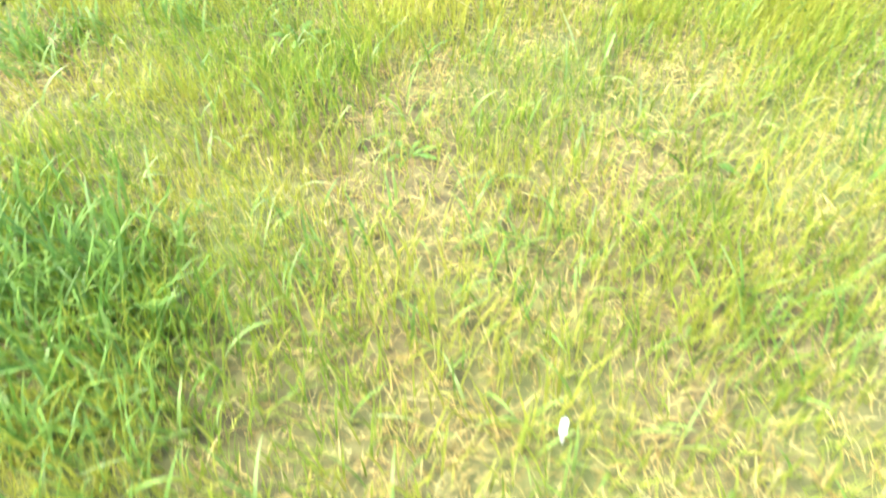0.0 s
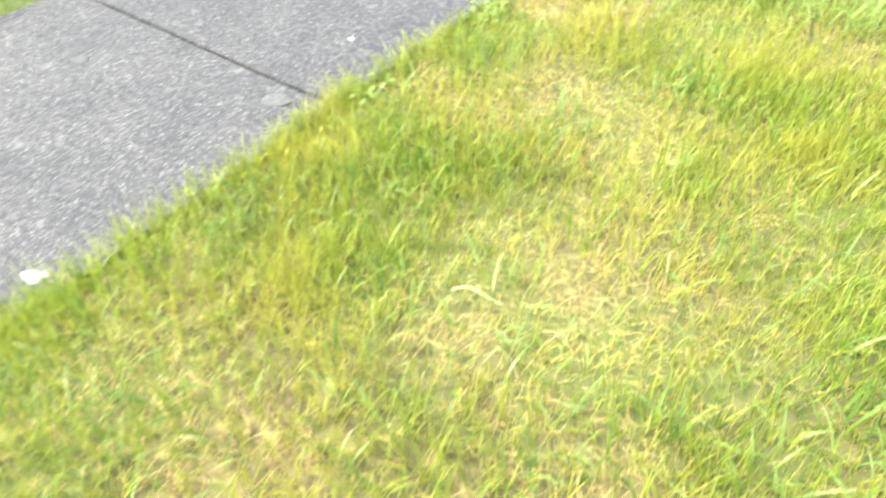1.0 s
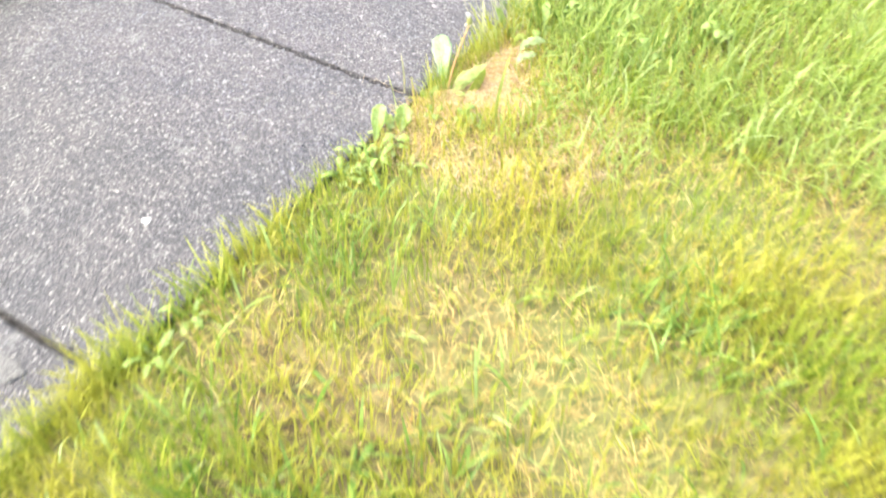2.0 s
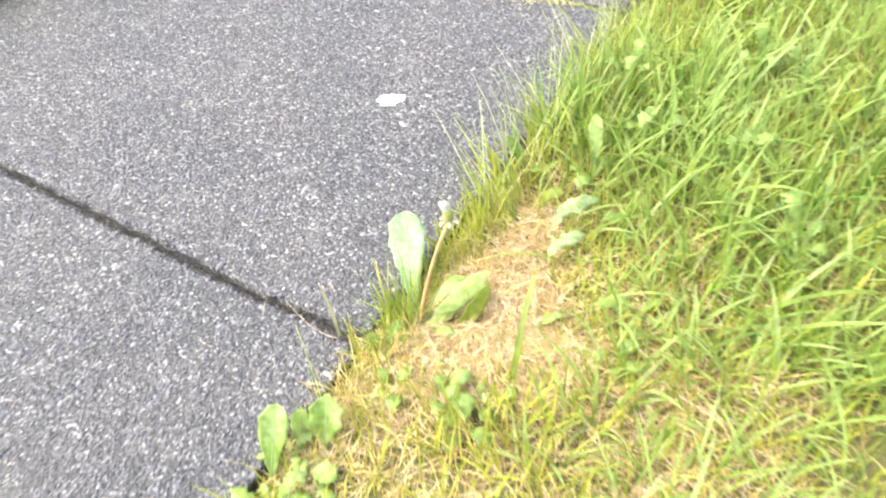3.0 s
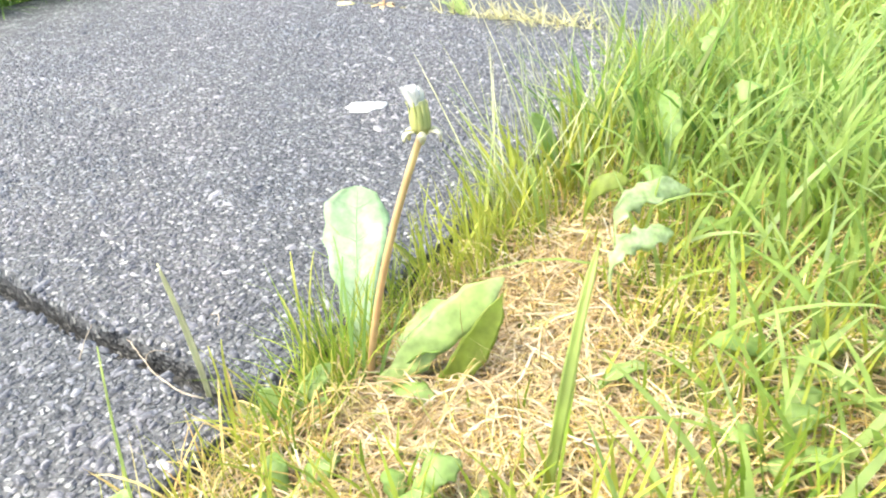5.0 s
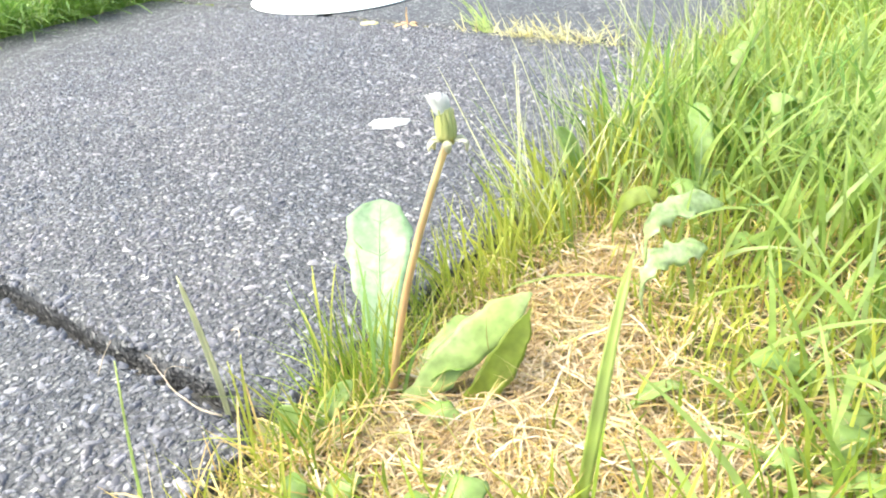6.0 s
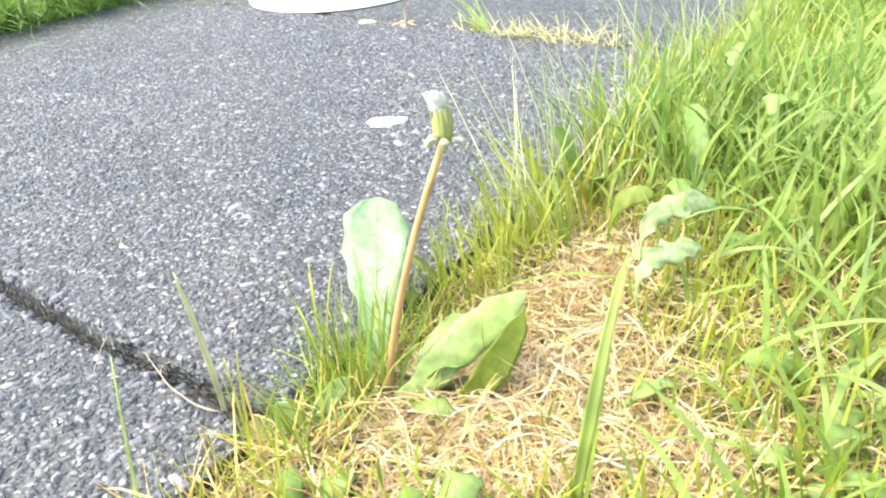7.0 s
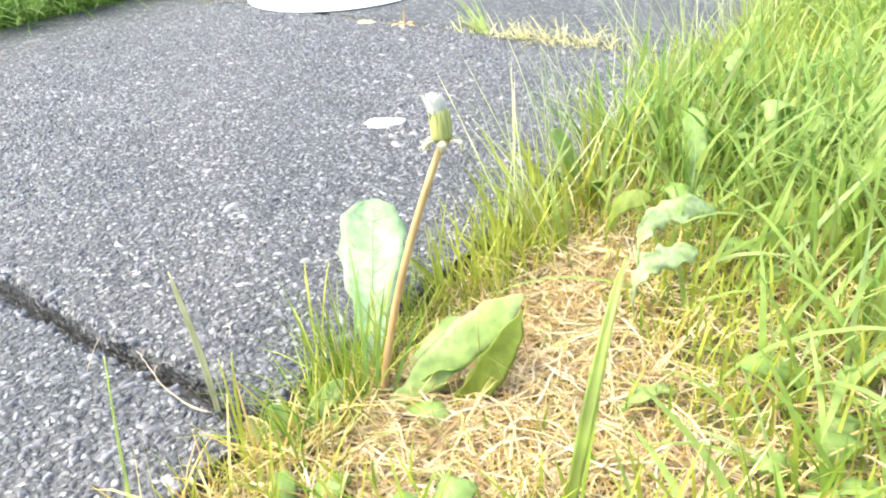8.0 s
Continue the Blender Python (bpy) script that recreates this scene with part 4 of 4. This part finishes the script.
for ctrl in ([(0.036, 0.040, -0.012), (0.033, 0.046, 0.012), (0.022, 0.060, 0.034), (0.004, 0.074, 0.050)],
             [(0.040, 0.042, -0.012), (0.038, 0.046, 0.010), (0.036, 0.054, 0.030), (0.034, 0.062, 0.045)],
             [(0.024, 0.046, -0.012), (0.018, 0.054, 0.006), (0.010, 0.066, 0.020), (0.002, 0.080, 0.034)],
             [(0.044, 0.046, -0.012), (0.044, 0.052, 0.008), (0.046, 0.062, 0.022), (0.048, 0.070, 0.032)],
             [(0.030, 0.044, -0.012), (0.026, 0.050, 0.006), (0.024, 0.060, 0.020), (0.020, 0.066, 0.030)]):
    single_blade("grass_shoot", "thin dark green grass blade before the dandelion leaf", ctrl, 0.0008, MAT_TUSSOCK)


TUSSOCKS = [
    (0.73, -1.95, 170, 0.085, 0.0045), (0.66, -1.92, 140, 0.085, 0.0045), (0.60, -1.98, 140, 0.085, 0.004), (0.80, -2.06, 150, 0.08, 0.004), (0.66, -2.05, 120, 0.08, 0.004), (0.84, -1.96, 80, 0.07, 0.003),
    (0.50, -1.97, 110, 0.07, 0.003), (0.22, -1.72, 140, 0.08, 0.004), (0.90, -2.05, 70, 0.07, 0.003), (0.26, -0.677, 70, 0.065, 0.004), (0.53, -0.21, 130, 0.055, 0.0036), (0.33, -1.50, 60, 0.07, 0.004), (0.30, -1.30, 70, 0.06, 0.003),
    (0.12, -0.95, 90, 0.07, 0.003), (0.16, -0.80, 70, 0.06, 0.003), (0.85, -1.75, 50, 0.06, 0.003), (1.05, -1.62, 60, 0.06, 0.003), (1.30, -1.55, 60, 0.07, 0.003), (1.35, -1.20, 60, 0.07, 0.004),
    (0.95, -0.75, 60, 0.06, 0.0035), (0.70, -1.05, 50, 0.05, 0.003), (0.40, -0.55, 60, 0.055, 0.003), (0.10, -0.35, 90, 0.055, 0.0026), (0.26, 0.02, 30, 0.05, 0.0022), (0.27, 0.18, 40, 0.07, 0.0025),
    (0.05, 0.36, 60, 0.09, 0.003), (0.28, 0.30, 60, 0.09, 0.0036), (0.16, 0.42, 60, 0.09, 0.0036), (0.33, 0.50, 60, 0.09, 0.004),
]


def clumped(name, spots, spread_x, spread_y, lean, toward, turn_spread, mat, label):
    """Many tufts, each a few dozen blades from one spot, in one mass."""
    cx = np.concatenate([np.full(c, x) for x, y, c, L, w in spots])
    cy = np.concatenate([np.full(c, y) for x, y, c, L, w in spots])
    ln = np.concatenate([np.full(c, L) for x, y, c, L, w in spots])
    wd = np.concatenate([np.full(c, w) for x, y, c, L, w in spots])
    n = len(cx)
    px, py = np.maximum(cx + rng.normal(0, spread_x, n), 0.010), cy + rng.normal(0, spread_y, n)
    turn = rng.uniform(0, 2 * np.pi, n) if toward is None else rng.normal(toward, turn_spread, n)
    return tagged(ribbons(name, px, py, ground_z(px, py) - 0.003, ln * rng.uniform(0.5, 1.3, n), wd * rng.uniform(0.6, 1.3, n), np.abs(rng.normal(lean, 0.2, n)),
                          np.abs(rng.normal(0.6, 0.4, n)), turn, mat), label, "grass", kind="stuff")


clumped("tussock_grass", TUSSOCKS, 0.045, 0.045, 0.35, None, 0, MAT_TUSSOCK, "tussocks of wider, darker green grass blades")


EDGE_TUFTS = [
    (0.024, 0.024, 30, 0.036, 0.0008), (0.034, 0.002, 24, 0.028, 0.0009), (0.030, 0.036, 60, 0.048, 0.0008), (0.026, 0.056, 60, 0.052, 0.0008), (0.028, -0.018, 20, 0.026, 0.0009), (0.035, 0.030, 24, 0.028, 0.0012), (0.030, -0.045, 26, 0.028, 0.0011),
    (0.020, 0.045, 46, 0.058, 0.0008), (0.022, 0.015, 26, 0.040, 0.0010), (0.016, -0.030, 14, 0.045, 0.0008), (0.018, -0.070, 14, 0.040, 0.0008), (0.022, 0.090, 44, 0.050, 0.0009), (0.020, 0.130, 54, 0.056, 0.0011), (0.030, 0.110, 40, 0.040, 0.0010), (0.034, 0.150, 44, 0.048, 0.0012), (0.044, 0.185, 34, 0.050, 0.0014),
    (0.024, 0.175, 30, 0.056, 0.0018), (0.020, 0.215, 30, 0.066, 0.0022), (0.034, 0.250, 26, 0.072, 0.0028), (0.036, 0.310, 26, 0.076, 0.0030), (0.020, -0.30, 60, 0.06, 0.0014), (0.014, -0.64, 110, 0.075, 0.0014), (0.014, -0.60, 60, 0.06, 0.0014), (0.014, -0.69, 60, 0.06, 0.0014), (0.018, -0.80, 60, 0.05, 0.0014), (0.018, -1.26, 60, 0.05, 0.0014),
]
clumped("edge_tufts", EDGE_TUFTS, 0.008, 0.014, 0.25, math.pi, 1.2, MAT_GRASS, "fine grass tufts leaning over the slab edge")


k = 1300
vx, vy = 0.010 + np.abs(rng.normal(0, 0.016, k)), -0.34 - 1.8 * rng.random(k)
thick = rng.random(k) < np.clip(tufts(vx + 2, vy) * 2.2 - 0.55, 0, 1)
vx, vy = vx[thick], vy[thick]
k = len(vx)
tagged(ribbons("edge_overhang", vx, vy, ground_z(vx, vy) - 0.002, rng.uniform(0.03, 0.085, k), rng.uniform(0.0012, 0.0030, k), np.abs(rng.normal(0.45, 0.25, k)), np.abs(rng.normal(0.6, 0.4, k)),
               rng.normal(np.pi, 1.0, k), MAT_GRASS, 5), "lawn grass hanging over the near edge of the slabs", "grass", kind="stuff")

k = 1500
vx, vy = -WIDTH - 0.012 - np.abs(rng.normal(0, 0.03, k)), rng.uniform(-0.3, 1.2, k)
tagged(ribbons("verge_overhang", vx, vy, ground_z(vx, vy) - 0.002, rng.uniform(0.07, 0.17, k), rng.uniform(0.0022, 0.0046, k), np.abs(rng.normal(0.5, 0.25, k)), np.abs(rng.normal(1.1, 0.35, k)),
               rng.normal(0.0, 0.7, k), MAT_TUSSOCK, 7), "long dark green grass flopping over the path's far edge", "grass", kind="stuff")


# ---- things lying on the path ----
def splash(name, label, category, x, y, rx, ry, turn, mat, h=0.0006, seed=0, ragged=0.25):
    """A thin, ragged-edged crust lying on a slab."""
    r = random.Random(seed)
    k1, k2 = r.uniform(0, 6), r.uniform(0, 6)
    bm = bmesh.new()
    n = 36
    rings = []
    for f, z in ((1.0, -0.0008), (0.96, h * 0.6), (0.75, h), (0.4, h * 1.15)):
        ring = []
        for k in range(n):
            a = 2 * math.pi * k / n
            m = f * (1 + ragged * (0.5 * math.sin(3 * a + k1) + 0.35 * math.sin(7 * a + k2)) + r.uniform(-0.06, 0.06) * f)
            px, py = rx * m * math.cos(a), ry * m * math.sin(a)
            ring.append(bm.verts.new((px * math.cos(turn) - py * math.sin(turn), px * math.sin(turn) + py * math.cos(turn), z + r.uniform(-1, 1) * h * 0.15)))
        rings.append(ring)
    for a, b in zip(rings, rings[1:]):
        for k in range(n):
            bm.faces.new((a[k], a[(k + 1) % n], b[(k + 1) % n], b[k]))
    bm.faces.new(rings[-1])
    ob = tagged(part(name, bm, mat, None, "", True), label, category)
    ob.location = (x, y, slab_top(y) + 0.0012)
    return ob


splash("bird_dropping", "dried white bird dropping on the concrete slab", "bird dropping", -0.170, 0.308, 0.017, 0.011, 0.65, MAT_DROPPING, seed=1)
splash("bird_dropping", "dried white bird dropping near a slab joint", "bird dropping", -0.050, -1.222, 0.020, 0.012, 0.4, MAT_DROPPING, seed=2)
splash("bird_dropping", "long dried white bird dropping near the verge", "bird dropping", -0.869, -0.221, 0.024, 0.010, 0.5, MAT_DROPPING, seed=3)
splash("lichen_patch", "pale grey lichen patch on the concrete slab", "lichen", -0.098, -0.695, 0.030, 0.020, 0.3, MAT_LICHEN, 0.0008, seed=4, ragged=0.22)
splash("lichen_patch", "pale grey lichen patch on the concrete slab", "lichen", -0.564, -0.828, 0.022, 0.014, 0.3, MAT_LICHEN, 0.0008, seed=5, ragged=0.22)
splash("pale_chip", "small white stone chip on the slab", "stone chip", -0.143, -0.440, 0.007, 0.005, 0.3, MAT_DROPPING, 0.0012, seed=6)
splash("leaf_scrap", "flat yellowish leaf scrap on the slab", "leaf scrap", -0.425, 0.585, 0.012, 0.007, 0.3, MAT_SCRAP, 0.0012, seed=8)

# shallow white disc, added for a bright round patch beyond the weedy joint
bm = bmesh.new()
profile = [(0.137, 0.0), (0.138, 0.001), (0.136, 0.0022), (0.126, 0.0035), (0.100, 0.0050), (0.070, 0.0058), (0.040, 0.006), (0.015, 0.006), (0.0, 0.006)]
rings = [[bm.verts.new((r * math.cos(a), r * math.sin(a), z)) for a in (2 * math.pi * k / 64 for k in range(64))] for r, z in profile[:-1]]
tip = bm.verts.new((0, 0, profile[-1][1]))
for p, q in zip(rings, rings[1:]):
    for k in range(64):
        bm.faces.new((p[k], p[(k + 1) % 64], q[(k + 1) % 64], q[k]))
for k in range(64):
    bm.faces.new((rings[-1][k], rings[-1][(k + 1) % 64], tip))
bm.faces.new(rings[0][::-1])
pale_disc = tagged(part("white_disc", bm, MAT_WHITE, None, "", True), "shallow white disc standing in for a bright round patch on the path", "dish")
pale_disc.location = (-0.600, 0.722, 0.001)

# dead grass lying along the weedy joint, and a sprout in it
k = 320
cx = rng.choice([-0.10, -0.14, -0.17, -0.205, -0.25], k, p=[0.2, 0.25, 0.25, 0.2, 0.1])
px, py = cx + rng.normal(0, 0.018, k), 0.600 + rng.normal(0, 0.008, k)
ribbon = ribbons("dead_grass_clump", px, py, np.full(k, -0.002), rng.uniform(0.012, 0.048, k), rng.uniform(0.0008, 0.0017, k), np.abs(rng.normal(1.0, 0.35, k)), rng.normal(0.4, 0.3, k),
                 rng.choice([0.2, 3.3, 2.8, 4.5], k) + rng.normal(0, 0.6, k), MAT_PALE_STRAW)
tagged(ribbon, "dead yellow grass clump growing from a slab joint", "dry grass", kind="stuff")
k = 26
ribbon = ribbons("green_sprig", -0.255 + rng.normal(0, 0.006, k), 0.606 + rng.normal(0, 0.004, k), np.full(k, -0.002), rng.uniform(0.03, 0.085, k), rng.uniform(0.001, 0.0022, k), np.abs(rng.normal(0.9, 0.2, k)),
                 rng.normal(0.6, 0.2, k), rng.normal(2.75, 0.25, k), MAT_TALL)
tagged(ribbon, "yellow-green grass sprig lying across the slab", "grass sprig", kind="stuff")
sprout = tagged(new("joint_sprout"), "small brownish sprout standing in the slab joint", "weed")
sprout.location = (-0.372, 0.598, -0.004)
part("stem", tube(bmesh.new(), [(0, 0, 0), (0.001, 0, 0.008), (0, 0.001, 0.018), (0.001, 0.001, 0.026)], [0.0013, 0.0012, 0.001, 0.0005], 7), MAT_STALK, sprout)
for k in range(5):
    d = Vector((math.cos(k * 1.3), math.sin(k * 1.3), 0))
    add_leaf(sprout, [(0, 0, 0.002), tuple(d * 0.006 + Vector((0, 0, 0.006))), tuple(d * 0.012 + Vector((0, 0, 0.007))), tuple(d * 0.017 + Vector((0, 0, 0.003)))], scaled(BROAD, 0.26), (-d.y, d.x, 0), MAT_STALK, seed=k)


# dry root fibres lying over the joint
def fibre(label, pts, r):
    bm = bmesh.new()
    n = 14
    line = [curve_at(pts, k / n) + Vector((random.uniform(-1, 1), random.uniform(-1, 1), 0)) * 0.0003 for k in range(n + 1)]
    tube(bm, line, [0.55 * r * (1 - 0.6 * k / n) for k in range(n + 1)], 6)
    return tagged(part("root_fibre", bm, MAT_FIBRE, None, "", True), label, "root fibre", "dry fibres on the path")


fibre("dry pale root fibre lying across the slab joint", [(-0.014, -0.004, 0.002), (-0.040, -0.012, 0.004), (-0.055, -0.002, 0.008), (-0.080, 0.004, 0.003)], 0.0008)
fibre("dry pale root fibre branching over the slab joint", [(-0.055, -0.003, 0.005), (-0.056, 0.000, 0.010), (-0.054, 0.004, 0.008), (-0.050, 0.008, 0.004)], 0.0005)
fibre("curled dry fibre on the slab", [(-0.092, -0.016, -0.002), (-0.094, -0.008, 0.010), (-0.090, -0.004, 0.013), (-0.098, -0.002, 0.009)], 0.0006)
fibre("curled dry fibre on the slab", [(-0.130, -0.060, -0.002), (-0.118, -0.070, 0.000), (-0.110, -0.060, -0.001), (-0.104, -0.066, -0.002)], 0.0006)
fibre("long dry straw lying across dead grass", [(0.026, 0.034, -0.006), (0.050, 0.036, 0.002), (0.070, 0.046, 0.004), (0.092, 0.052, 0.0)], 0.0009)
fibre("dark reddish fibre scrap on the slab", [(-0.060, 0.040, 0.001), (-0.056, 0.044, 0.003), (-0.052, 0.040, 0.003), (-0.050, 0.036, 0.001)], 0.0007)

for label, pts in (("bleached upright dry stalk in the lawn", [(0.700, -0.705, 0.0), (0.698, -0.702, 0.020), (0.694, -0.696, 0.038), (0.690, -0.690, 0.050)]),
                   ("bleached curled dry stalk in the lawn", [(0.480, -0.900, 0.026), (0.505, -0.875, 0.040), (0.530, -0.900, 0.038), (0.556, -0.880, 0.028)]),
                   ("bleached bent dry stalk in the lawn", [(0.520, -0.860, 0.010), (0.515, -0.850, 0.034), (0.510, -0.835, 0.046), (0.505, -0.815, 0.040)]),
                   ("bleached curled dry stalk in the lawn", [(0.620, -1.250, 0.020), (0.645, -1.235, 0.040), (0.665, -1.260, 0.042), (0.690, -1.240, 0.026)])):
    stalk = fibre(label, pts, 0.0034)
    stalk.data.materials[0] = MAT_PALE_STRAW

# a white petal and bleached stalks on the lawn
petal = tagged(part("fallen_petal", blade_bm([(0, 0, 0), (-0.004, 0.006, 0.006), (-0.007, 0.014, 0.007), (-0.009, 0.022, 0.003)], [(0, 0.001), (0.4, 0.0035), (0.8, 0.0035), (1, 0.001)], (1, 0.4, 0.1), 0.3), MAT_FLUFF, None, "", True),
               "white fallen petal lying on the lawn", "petal")
petal.location = (1.198, -1.785, 0.022)
